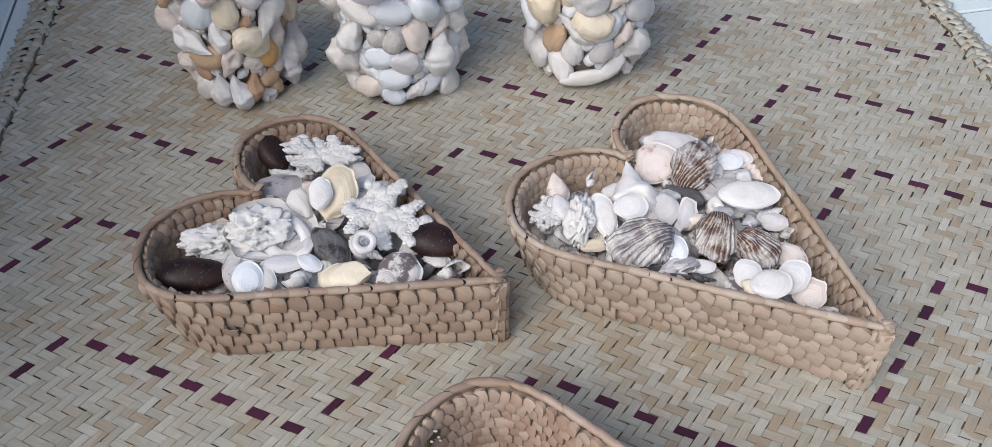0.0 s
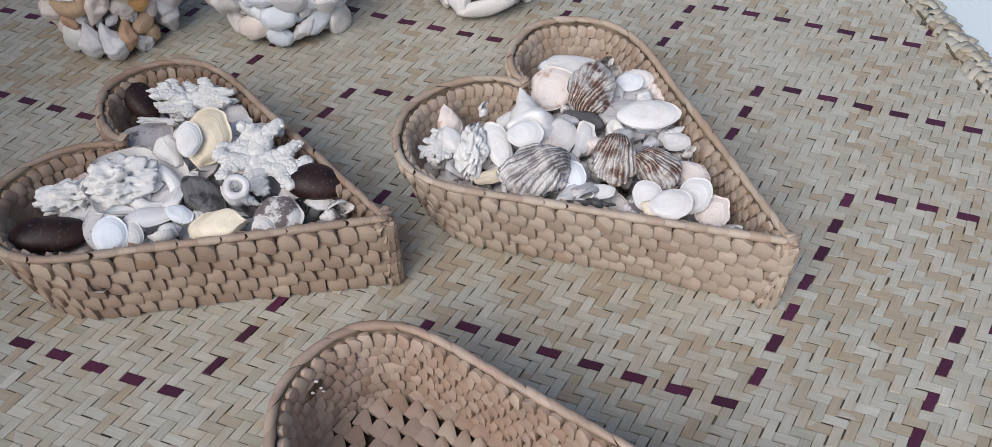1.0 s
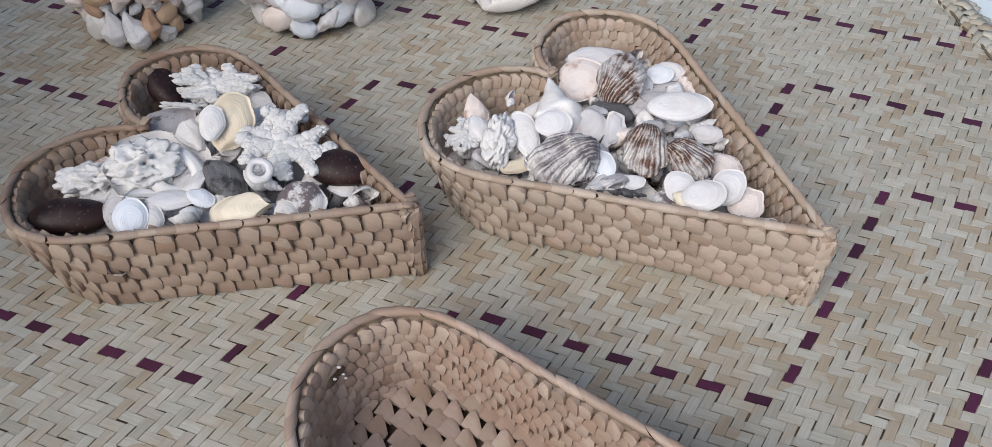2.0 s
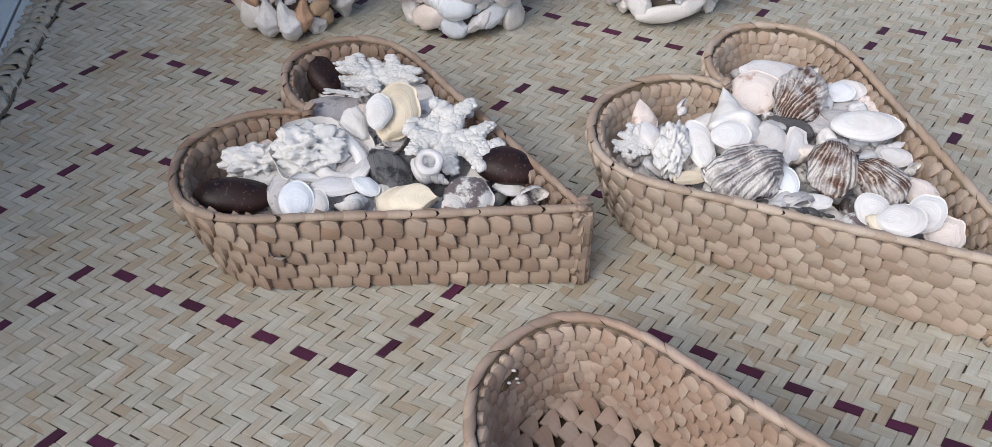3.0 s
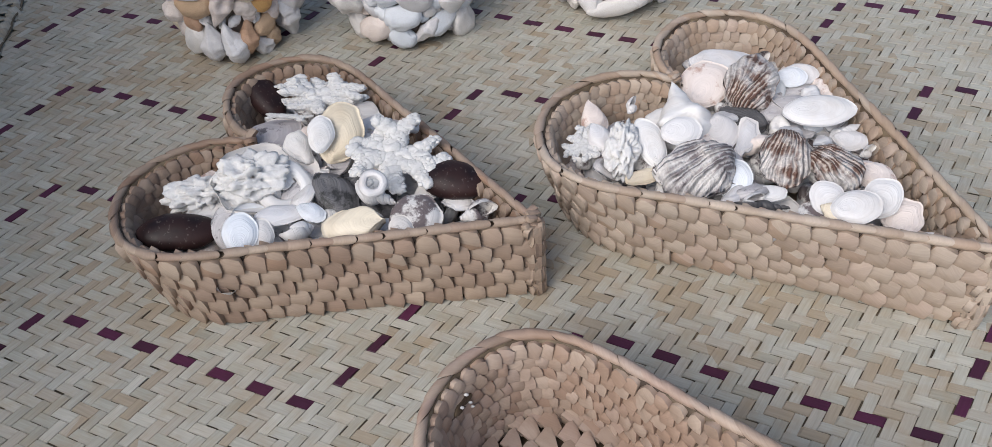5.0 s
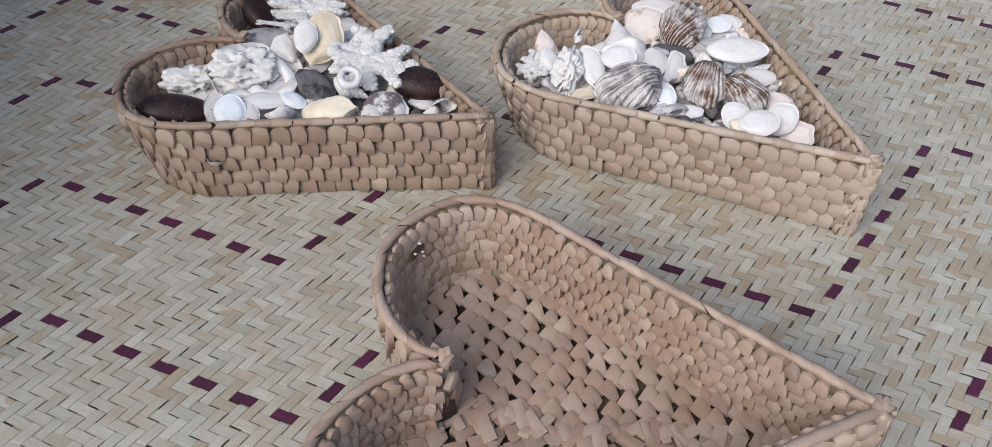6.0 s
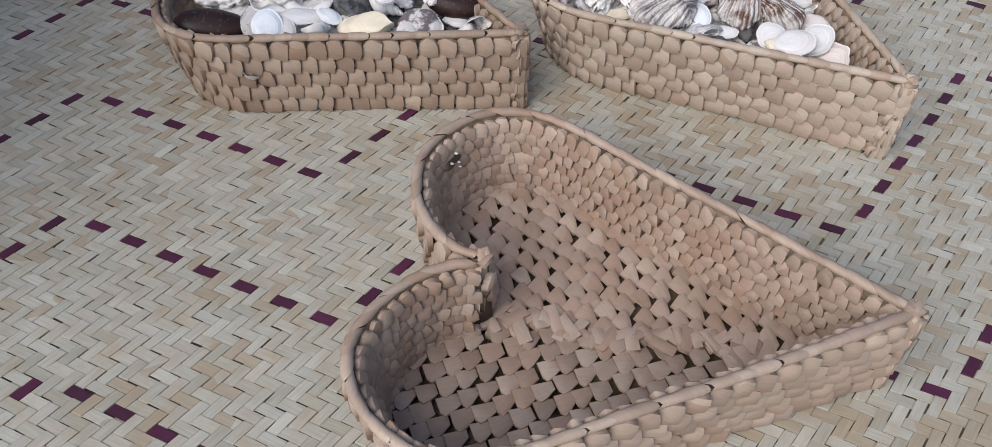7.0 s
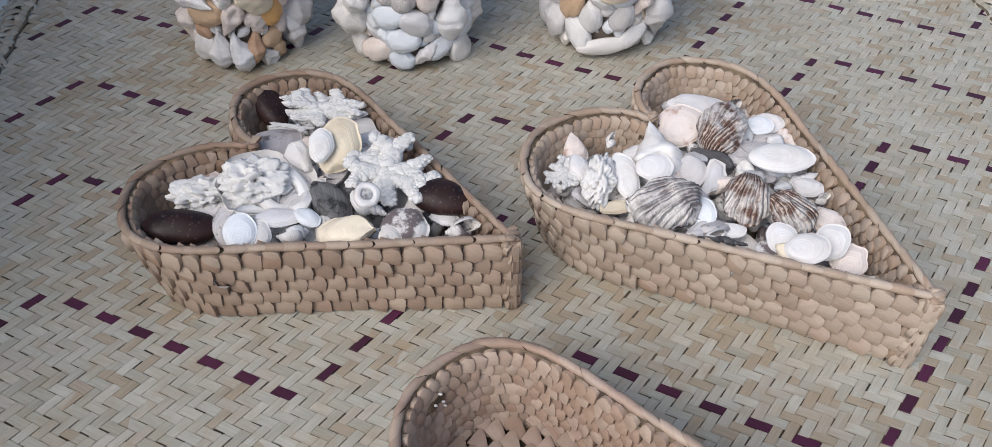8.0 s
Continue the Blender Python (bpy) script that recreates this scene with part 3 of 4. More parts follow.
                rot = np.array(((d[0], e[0], 0), (d[1], e[1], 0), (0, 0, 1)))
                flip = np.linalg.det(rot) < 0
                fs = [f[::-1] for f in piece[1]] if flip else piece[1]
                floor.add(piece[0] @ rot.T + np.array((q[0], q[1], 0.0022 + bulge)), fs, piece[2])
    # the join along the middle, from notch to tip
    for k in range(46):
        x = 0.025 + (notch - 0.029) * k / 45
        an = r.uniform(-0.5, 0.5) + (0.9 if k % 2 else -0.9)
        l, b = r.uniform(0.0045, 0.0085), r.uniform(0.0022, 0.0036)
        piece = pad([(-l, -b), (l, -b * 1.1), (l * 1.05, b), (-l, b * 1.1)], -0.002, 0.0010 * r.uniform(0.8, 1.6), (r.uniform(-0.12, 0.12), r.uniform(-0.25, 0.25)))
        c, sn = math.cos(an), math.sin(an)
        rot = np.array(((c, -sn, 0), (sn, c, 0), (0, 0, 1)))
        floor.add(piece[0] @ rot.T + np.array((x, r.uniform(-0.006, 0.006), 0.0036 + bulge + r.uniform(-0.0005, 0.0012))), piece[1], piece[2])
    part("floor_plait", floor.mesh("floor_plait", leaf), basket, "plaited leaf floor with small gaps", kind="stuff")
    # upright leaf wraps round the notch and the tip
    for name_, x, spread, rad in (("notch_wrap", notch - 0.0010, (-60, 0, 60), 0.0034), ("tip_wrap", 0.0050, (-70, -28, 28, 70), 0.0042)):
        for k in range(5):
            for an in spread:
                w = rad * 0.52 + 0.0016
                piece = pad([(-w, -0.0062), (w, -0.0056), (w * 0.95, 0.0060), (-w, 0.0064)], -0.002, 0.0013 * r.uniform(0.8, 1.3), (r.uniform(-0.1, 0.1), r.uniform(-0.12, 0.03)))
                a = math.radians(180 + an + r.uniform(-5, 5))
                c, sn = math.cos(a), math.sin(a)
                turn = np.array(((-sn, 0, c), (c, 0, sn), (0, 1, 0)))
                part(name_, mesh_of(name_, piece[0] @ turn.T + np.array((x + c * rad, sn * rad, 0.0056 + 0.0112 * k + r.uniform(-0.001, 0.001))), piece[1], leaf, piece[2]), basket)
    # knots where the rim ends, at the tip and in the notch
    for name_, x, dx in (("tip_knot", 0.003, 1), ("notch_knot", notch + 0.001, -1)):
        knot = Heap()
        for k in range(4):
            an = r.uniform(-0.7, 0.7)
            piece = pad([(-0.0038, -0.0018), (0.0038, -0.0021), (0.0041, 0.0018), (-0.0038, 0.0021)], -0.002, 0.0012, (0.05, 0.1))
            turn = np.array(Euler((r.uniform(-0.5, 0.5), r.uniform(-0.2, 0.6) * -dx, an + math.pi / 2)).to_matrix())
            knot.add(piece[0] @ turn.T + np.array((x + dx * 0.0035 + r.uniform(-0.003, 0.003) - grow(HIGH) * dx * 0.6, r.uniform(-0.004, 0.004), HIGH - 0.001 - 0.003 * (k > 2))), piece[1], piece[2])
        part(name_, knot.mesh(name_, leaf), rim_part, "knotted leaf ends")
    return basket


build_basket("heart_basket", "brown heart-shaped palm-leaf basket filled with corals, shells and seeds", (0.091, 0.396), 158.7, 1.015, 0.91, 1.02, 0.1985, 0.003, BASKET_LEAF, 3, 0.011)
build_basket("heart_basket", "tan heart-shaped palm-leaf basket filled with clams and ribbed shells", (0.328, 0.371), 135.4, 1.08, 0.975, 1.115, 0.219, 0.009, BASKET_PALE, 4, 0.011)
build_basket("heart_basket", "empty heart-shaped palm-leaf basket with an open plaited floor", (0.289, 0.198), 177.2, 1.06, 1.125, 1.05, 0.2125, 0.004, BASKET_BARE, 5, 0.008, 1.03, 0.008, (0.236, -0.078, 0.045))

# ---- shells, corals and seeds ----


def valve(seed, ribs=0, rib=0.0, dome=0.32, fan=0.5, wavy=0.0, thick=0.035, rings=7, segs=30, beak=-0.30, scaly=0.0):
    """One half of a bivalve, 1 long (hinge to lip) and 1 wide: a dome that swells from its beak, with ribs, a lip and an inner side."""
    r = random.Random(seed)
    ph = [r.uniform(0, 6.28) for _ in range(4)]
    v, u, f = [], [], []
    for layer in (0, 1):
        for a in range(rings + 1):
            rho = (a / rings) ** 0.85
            for b in range(segs):
                th = math.tau * b / segs
                c, s = math.cos(th), math.sin(th)
                # fuller towards the lip, narrow at the hinge
                wide = 0.5 * (1 - fan * 0.55 * max(0, -c) ** 1.6)
                edge = 1 + wavy * (math.sin(3 * th + ph[0]) * 0.5 + math.sin(7 * th + ph[1]) * 0.3)
                ex, ey = 0.5 * c * edge, wide * s * edge
                turn = math.atan2(ey, ex - beak)
                fade = max(0.0, math.cos(turn * 0.5)) ** 0.5
                ripple = rib * math.cos(ribs * turn) * fade if ribs else 0.0
                ex, ey = ex * (1 + 0.6 * ripple), ey * (1 + 0.6 * ripple)
                x = beak * (1 - rho) + ex * rho
                y = ey * rho
                z = dome * (1 - rho ** 2.2) ** 0.7 * (0.80 + 0.32 * rho)
                z += rho * (1 - rho * 0.3) * ripple * (1 + scaly * math.sin(rho * 21 + 2 * math.sin(turn * 5 + ph[3])))
                z += wavy * 0.25 * math.sin(2 * th + ph[2]) * rho
                z += 0.009 * math.sin(rho * 24 + ph[3]) * rho
                if layer:
                    z -= thick * (1.6 - 0.9 * rho)
                v.append((x, y, z))
                u.append((0.5 + turn / math.tau, rho))
    n = (rings + 1) * segs
    for layer in (0, 1):
        for a in range(rings):
            for b in range(segs):
                q = [layer * n + a * segs + b, layer * n + a * segs + (b + 1) % segs, layer * n + (a + 1) * segs + (b + 1) % segs, layer * n + (a + 1) * segs + b]
                f.append(q[::-1] if layer == 0 else q)
    for b in range(segs):
        e, g = rings * segs + b, rings * segs + (b + 1) % segs
        f.append((e, n + e, n + g, g)[::-1])
    return v, f, u


def ark(seed, ribs=9, deep=0.035):
    """A stout ribbed shell, 1 long and 1 wide: a swollen dome, coarse ribs that barely fan out, stepped growth rings, a ragged lip."""
    r = random.Random(seed)
    ph = [r.uniform(0, 6.28) for _ in range(4)]
    rings, segs = 22, 88
    v, u, f = [], [], []
    for layer in (0, 1):
        for a in range(rings + 1):
            rho = a / rings
            for b in range(segs):
                th = math.tau * b / segs
                c, s = math.cos(th), math.sin(th)
                edge = 1 + 0.07 * math.sin(2 * th + ph[0]) + 0.05 * math.sin(5 * th + ph[1]) + 0.02 * math.sin(11 * th + ph[2])
                x, y = 0.5 * c * rho * edge - 0.10 * (1 - rho), 0.5 * s * rho * edge
                fan = math.atan2(y, x + 0.95)
                rib = math.cos(fan * ribs * 5.2 + ph[3])
                ring = (x * 7 + 0.5 * math.sin(fan * 9)) % 1.0
                z = 0.52 * max(0.0, 1 - rho ** 2.6) ** 0.6 * (1 + 0.12 * math.sin(th + ph[1]))
                z += deep * rib * (0.4 + 0.6 * rho) * (1 - 0.5 * rho ** 6) + 0.018 * ring * rho
                if layer:
                    z = z * 0.9 - 0.05
                v.append((x, y, z))
                u.append((0.5 + fan * 0.62, (x + 0.5)))
    n = (rings + 1) * segs
    for layer in (0, 1):
        for a in range(rings):
            for b in range(segs):
                q = [layer * n + a * segs + b, layer * n + a * segs + (b + 1) % segs, layer * n + (a + 1) * segs + (b + 1) % segs, layer * n + (a + 1) * segs + b]
                f.append(q[::-1] if layer == 0 else q)
    for b in range(segs):
        e, g = rings * segs + b, rings * segs + (b + 1) % segs
        f.append((g, n + g, n + e, e))
    return v, f, u


def spiral(seed, turns=4.0, tall=0.9, grow=0.52, lip=1.25, segs=22, sides=12, knobs=0.0):
    """A coiled snail shell, about 1 long from the tip to the mouth, its axis along x."""
    v, u, f = [], [], []
    n = int(turns * segs)
    for a in range(n + 1):
        k = a / n
        ang = math.tau * turns * k
        size = math.exp(-(1 - k) * turns * grow)
        rad, tube = 0.17 * size, 0.22 * size
        cx = tall * (size - 0.42)
        wide = tube * (1 + (lip - 1) * max(0, k - 0.93) / 0.07) * (1 + knobs * max(0, math.cos(ang * 4)))
        for b in range(sides):
            t = math.tau * b / sides
            rr = rad + wide * math.cos(t)
            v.append((cx + wide * 1.25 * math.sin(t), rr * math.cos(ang), rr * math.sin(ang)))
            u.append((k * turns * 0.3, b / sides))
    for a in range(n):
        for b in range(sides):
            f.append((a * sides + b, a * sides + (b + 1) % sides, (a + 1) * sides + (b + 1) % sides, (a + 1) * sides + b))
    return v, f, u


def whelk(seed, whorls=4.0, fat=0.34, knobs=0.06, sharp=0.85):
    """A worn sea snail, 1 long along x: a stepped spire, a swollen last whorl with an open mouth, a short canal."""
    r = random.Random(seed)
    v, u, f = [], [], []
    n, m, ph = 26, 24, r.uniform(0, 6.28)
    for a in range(n + 1):
        t = a / n
        if t < 0.60:
            env = fat * (t / 0.60) ** sharp
        else:
            k = (t - 0.60) / 0.40
            env = fat * (math.cos(k * 1.35) * 0.86 + 0.14 * (1 - k))
        for b in range(m):
            th = math.tau * b / m
            step = (whorls * (1 - t) ** 0.8 + th / math.tau) % 1.0
            rad = env * (1 + 0.30 * (abs(step - 0.5) - 0.5) * (t < 0.72)) * (1 + knobs * math.sin(th * 6 + 9 * t + ph))
            # the mouth sinks in on one side of the last whorl
            d = ((th - 1.6) / 0.55) ** 2 + ((t - 0.72) / 0.17) ** 2
            rad *= 1 - 0.62 * math.exp(-d * d)
            v.append((t - 0.5, rad * math.cos(th), rad * math.sin(th) * 0.92))
            u.append((b / m, t))
    for a in range(n):
        for b in range(m):
            f.append((a * m + b, (a + 1) * m + b, (a + 1) * m + (b + 1) % m, a * m + (b + 1) % m))
    return v, f, u


def coral(seed, arms, spread=1.0, flat=0.45, fat=0.11):
    """Branching coral, about 1 across: knobbly tapered arms that fork."""
    r = random.Random(seed)
    heap = Heap()
    lump = ball(seed, 3, (1, 1, 0.8), 0.30, 3.0)
    small = ball(seed, 2, (1, 1, 1), 0.25, 3.5)

    def knob(p, size, fine=False):
        body = small if fine else lump
        turn = np.array(Euler((r.uniform(0, 6), r.uniform(0, 6), r.uniform(0, 6))).to_matrix())
        heap.add(np.array(body[0]) @ turn.T * size + np.array(p), body[1], body[2])

    for k in range(arms):
        an = math.tau * (k + r.uniform(-0.25, 0.25)) / arms
        length, rise = 0.5 * spread * r.uniform(0.7, 1.05), r.uniform(-0.05, 0.55) * flat
        fork = r.uniform(0.45, 0.65)
        for branch in (0, 1):
            steps = 10
            for s in range(steps + 1):
                t = s / steps
                if branch and t < fork:
                    continue
                bend = (t - fork) * (1.1 if branch else -0.5) * (1 if k % 2 else -1) if t > fork else 0
                p = (math.cos(an + bend) * length * t, math.sin(an + bend) * length * t, rise * t + r.uniform(-0.015, 0.015))
                thick = fat * (1.25 - 0.62 * t)
                knob(p, thick * 2.1 * r.uniform(0.9, 1.1))
                for _ in range(11):
                    q = Vector((r.gauss(0, 1), r.gauss(0, 1), abs(r.gauss(0, 1)) - 0.2)).normalized() * thick * r.uniform(0.66, 0.90)
                    knob((p[0] + q.x, p[1] + q.y, p[2] + q.z), fat * r.uniform(0.36, 0.58), True)
    return np.concatenate(heap.v), heap.f, np.concatenate(heap.u)


def ring_shell(seed):
    """A worn limpet or snail top with an open middle."""
    v, u, f = [], [], []
    prof = ((0.26, -0.16), (0.42, -0.18), (0.50, -0.05), (0.44, 0.10), (0.33, 0.17), (0.24, 0.13), (0.20, 0.0))
    n = 26
    for a in range(n):
        t = math.tau * a / n
        wob = 1 + 0.05 * math.sin(3 * t + seed)
        for k, (rad, z) in enumerate(prof):
            v.append((rad * wob * math.cos(t), rad * wob * math.sin(t), z + 0.03 * math.sin(t * 2)))
            u.append((a / n, k / 7))
    m = len(prof)
    for a in range(n):
        for k in range(m):
            f.append((a * m + k, ((a + 1) % n) * m + k, ((a + 1) % n) * m + (k + 1) % m, a * m + (k + 1) % m))
    return v, f, u


def shard(seed):
    """A broken piece of shell: an uneven curved plate."""
    r = random.Random(seed)
    v, f, u = valve(seed, dome=0.22, wavy=0.22, thick=0.06, rings=4, segs=16)
    cut = r.uniform(0.05, 0.22)
    v = [(min(p[0], 0.5 - cut + 0.12 * p[1]), p[1] * (0.75 + 0.2 * math.sin(seed + p[0] * 5)), p[2]) for p in v]
    return v, f, u


SHAPES = {
    "valve": lambda s: valve(s, dome=0.30, wavy=0.05, rings=9), "smooth": lambda s: valve(s, dome=0.28, fan=0.3, wavy=0.02, rings=8),
    "ribbed": lambda s: ark(s), "cockle": lambda s: valve(s, 34, 0.014, 0.40, 0.4, rings=8, segs=110, beak=-0.40),
    "oyster": lambda s: valve(s, dome=0.20, wavy=0.16, thick=0.07, rings=8), "snail": lambda s: spiral(s, 4.2, 0.95),
    "round": lambda s: spiral(s, 3.2, 0.55, 0.55, 1.1), "cowrie": lambda s: ball(s, 3, (1, 0.68, 0.5), 0.06, 2.0),
    "pebble": lambda s: ball(s, 3, (1, 0.8, 0.55), 0.16, 2.0), "crust": lambda s: ball(s, 5, (1, 0.8, 0.6), 0.34, 4.2, 0.9), "seed": lambda s: ball(s, 3, (1, 0.66, 0.46), 0.08, 1.4),
    "star": lambda s: coral(s, 6, 1.05, 0.35, 0.11), "bush": lambda s: coral(s, 8, 0.95, 0.6, 0.105), "stick": lambda s: coral(s, 2, 1.0, 0.15, 0.10),
    "whelk": lambda s: whelk(s, 3.0 + s % 3, 0.33 + 0.03 * (s % 2)), "stump": lambda s: whelk(s, 2.2, 0.42, 0.10), "spire": lambda s: whelk(s, 3.5, 0.40, 0.03, 1.0), "bead": lambda s: ball(s, 4, (1, 0.82, 0.62), 0.13, 1.7, 0.12),
    "point": lambda s: valve(s, dome=0.46, fan=1.6, wavy=0.07, rings=9, beak=-0.46), "ring": ring_shell, "shard": shard,
}
made_shapes = {}


def shape_mesh(shape, material, seed, size=None):
    key = (shape, material.name, seed, size)
    if key not in made_shapes:
        v, f, u = SHAPES[shape](seed)
        v = np.array(v, dtype=float)
        # chipped and uneven, as found on a beach
        uneven = {"seed": 0.03, "star": 0.02, "bush": 0.02, "stick": 0.02, "crust": 0.03, "smooth": 0.035, "cowrie": 0.03}.get(shape, 0.055)
        for k, p in enumerate(v):
            n3 = noise.noise_vector(Vector(p) * 2.6 + Vector((seed * 5.1, len(shape), 0)))
            n4 = noise.noise_vector(Vector(p) * 8.0 + Vector((seed * 2.3, 0, len(shape))))
            v[k] += np.array(n3) * uneven + np.array(n4) * uneven * 0.3
        if size:
            v = v * np.array(size)
        made_shapes[key] = mesh_of(shape, v, f, material, u)
    return made_shapes[key]


KINDS = {"valve": ("clam_shell", "shell"), "smooth": ("clam_shell", "shell"), "ribbed": ("ribbed_shell", "shell"), "cockle": ("cockle_shell", "shell"), "oyster": ("oyster_shell", "shell"), "snail": ("sea_snail_shell", "shell"), "round": ("moon_snail_shell", "shell"), "cowrie": ("cowrie_shell", "shell"), "pebble": ("worn_shell", "shell"), "crust": ("coral_lump", "coral"), "seed": ("sea_bean", "seed"), "star": ("branching_coral", "coral"), "bush": ("branching_coral", "coral"), "stick": ("coral_stick", "coral"), "ring": ("ring_shell", "shell"), "shard": ("shell_fragment", "shell"), "point": ("pointed_shell", "shell"), "whelk": ("whelk_shell", "shell"), "stump": ("whelk_shell", "shell"), "spire": ("conch_shell", "shell"), "bead": ("worn_shell", "shell")}


def lay(shape, material, x, y, z, rx, ry, rz, long, wide, high, label, seed=1):
    """Lays one shell, coral or seed in a basket: its middle, turn and size in metres."""
    name, category = KINDS[shape]
    return thing(name, label, category, m=pose(x, y, z, rx, ry, rz), data=shape_mesh(shape, material, seed, (long, wide, high)))


def shell_bed(name, label, tip, angle, long, wide, notch, top, seed, count=260):
    """The small shells and fragments under the large ones."""
    r = random.Random(seed)
    line = Outline(long, wide, wide, notch).prepare()
    place = pose(tip[0], tip[1], 0, 0, 0, angle)
    shapes = [[np.array(v), f, u] for v, f, u in (valve(1, dome=0.3, rings=4, segs=16), valve(2, dome=0.2, wavy=0.12, rings=4, segs=16), shard(5), shard(9), ball(4, 2, (1, 0.75, 0.6), 0.2, 2.0), spiral(6, 3.0, 0.9, segs=12, sides=8), ring_shell(2))]
    heaps = [(Heap(), WHITE), (Heap(), GREY), (Heap(), MOTTLED), (Heap(), PINK)]
    made = 0
    while made < count:
        q = (r.uniform(0.035, 0.25) * long, r.uniform(-0.11, 0.11))
        if not line.inside(q):
            continue
        e = min(abs(line.p[:, 0] - q[0]) + abs(line.p[:, 1] - q[1]))
        if e < 0.016:
            continue
        made += 1
        z = 0.008 + (top(q) - 0.008) * r.random() ** 0.35
        v, f, u = shapes[r.randrange(len(shapes))]
        turn = np.array(Euler((r.uniform(-0.8, 0.8), r.uniform(-0.8, 0.8), r.uniform(0, 6.28))).to_matrix())
        heap = heaps[(0, 0, 0, 0, 1, 2, 2, 3)[r.randrange(8)]][0]
        heap.add(v @ turn.T * r.uniform(0.014, 0.030) + np.array((q[0], q[1], z)), f, u)
    bed = thing(name, label, "shells", m=place, kind="stuff")
    for heap, material in heaps:
        part("fragments", heap.mesh("fragments", material), bed, kind="stuff")
    return bed


shell_bed("shell_bed", "small white and grey shells and fragments in the basket", (0.091, 0.396), 158.7, 1.0, 0.95, 0.1985, lambda q: 0.042 - 1.3 * abs(q[0] - 0.14) ** 1.7, 31)
shell_bed("shell_bed", "small white and pinkish shells and fragments in the basket", (0.328, 0.371), 135.4, 1.075, 1.04, 0.219, lambda q: 0.043 - 1.2 * abs(q[0] - 0.15) ** 1.7, 32)


def scatter(tip, angle, long, wide, notch, top, seed, count):
    """Small single shells lying on top of the bed."""
    r = random.Random(seed)
    line = Outline(long, wide, wide, notch).prepare()
    place = pose(tip[0], tip[1], 0, 0, 0, angle)
    kinds = (("shard", WHITE, "small broken white shell piece"), ("valve", WHITE, "small weathered white clam shell"), ("whelk", WHITE, "small worn white snail shell"), ("round", MOTTLED, "small mottled grey snail shell"), ("whelk", PINK, "small pinkish conch shell"), ("valve", GREY, "small grey clam shell"), ("oyster", WHITE, "small rough white oyster shell"), ("shard", MOTTLED, "small mottled shell piece"), ("smooth", BLUISH, "small pale blue clam shell"))
    made = 0
    while made < count:
        q = (r.uniform(0.05, 0.24) * long, r.uniform(-0.09, 0.09))
        if not line.inside(q) or min(abs(line.p[:, 0] - q[0]) + abs(line.p[:, 1] - q[1])) < 0.018:
            continue
        shape, material, label = kinds[made % len(kinds)]
        p = place @ Vector((q[0], q[1], top(q)))
        d = r.uniform(0.017, 0.026)
        lay(shape, material, p.x, p.y, p.z + r.uniform(0.001, 0.006), r.uniform(-35, 35) + (180 if r.random() < 0.3 else 0), r.uniform(-35, 35), r.uniform(0, 360), d * 1.1, d * r.uniform(0.75, 1.0), d * 0.8, label, r.randrange(50, 56))
        made += 1


scatter((0.091, 0.396), 158.7, 1.0, 0.95, 0.1985, lambda q: 0.048 - 1.3 * abs(q[0] - 0.14) ** 1.7, 61, 48)
scatter((0.328, 0.371), 135.4, 1.075, 1.04, 0.219, lambda q: 0.049 - 1.2 * abs(q[0] - 0.15) ** 1.7, 62, 48)


# two large ruffled valves that cup the corals
lay("oyster", WHITE, -0.074, 0.434, 0.058, 196, 8, 25, 0.062, 0.050, 0.040, "large ruffled white oyster shell, hollow side up", 21)
lay("oyster", GREY, -0.030, 0.470, 0.053, 24, -10, 70, 0.040, 0.034, 0.026, "grey and white rough oyster shell", 22)
# in the first basket
lay("seed", SEED, -0.1180, 0.3970, 0.0500, 14, 6, 10, 0.0469, 0.0352, 0.0352, "glossy dark brown sea bean resting by the rim", 1)
lay("seed", SEED, 0.0380, 0.4330, 0.0560, 16, 6, -8, 0.0420, 0.0360, 0.0343, "glossy dark brown sea bean among white shells", 2)
lay("seed", SEED, -0.1010, 0.5280, 0.0460, 10, 24, -44, 0.0402, 0.0324, 0.0294, "dark brown sea bean leaning on the basket wall", 3)
lay("bush", CORAL, -0.0570, 0.5120, 0.0580, 11, 4, -2, 0.0606, 0.0332, 0.0332, "white knobbly branching coral on top of the shells", 5)
lay("star", CORAL, 0.0020, 0.4450, 0.0620, 16, -1, 18, 0.0633, 0.0529, 0.0390, "white star-shaped branching coral on the heap", 7)
lay("crust", CORAL, -0.0800, 0.4310, 0.0610, 20, 4, 15, 0.0470, 0.0400, 0.0400, "rough white coral lump with deep pits", 11)
lay("ring", WHITE, -0.0610, 0.4280, 0.0550, 24, 8, 7, 0.0362, 0.0362, 0.0215, "large worn white ring-shaped oyster edge", 3)
lay("crust", CORAL, -0.1140, 0.4260, 0.0520, 13, 2, 22, 0.0400, 0.0300, 0.0330, "small rough white coral lump", 13)
lay("oyster", GREY, -0.0530, 0.4260, 0.0500, 17, -22, 74, 0.0285, 0.0242, 0.0216, "white worn oyster shell beside a coral lump", 4)
lay("valve", CREAM, -0.0340, 0.4650, 0.0660, 18, -32, 78, 0.0408, 0.0293, 0.0222, "large cream clam shell standing on the heap", 1)
lay("valve", WHITE, -0.0420, 0.4560, 0.0730, 12, -35, 90, 0.0235, 0.0165, 0.0113, "small white clam shell leaning on a larger one", 2)
lay("stick", CORAL, -0.0720, 0.4900, 0.0600, 9, 3, 7, 0.0360, 0.0138, 0.0120, "thin white coral stick", 4)
lay("oyster", GREY, -0.0840, 0.4800, 0.0500, 16, -2, 32, 0.0388, 0.0296, 0.0231, "grey and white rough oyster shell", 8)
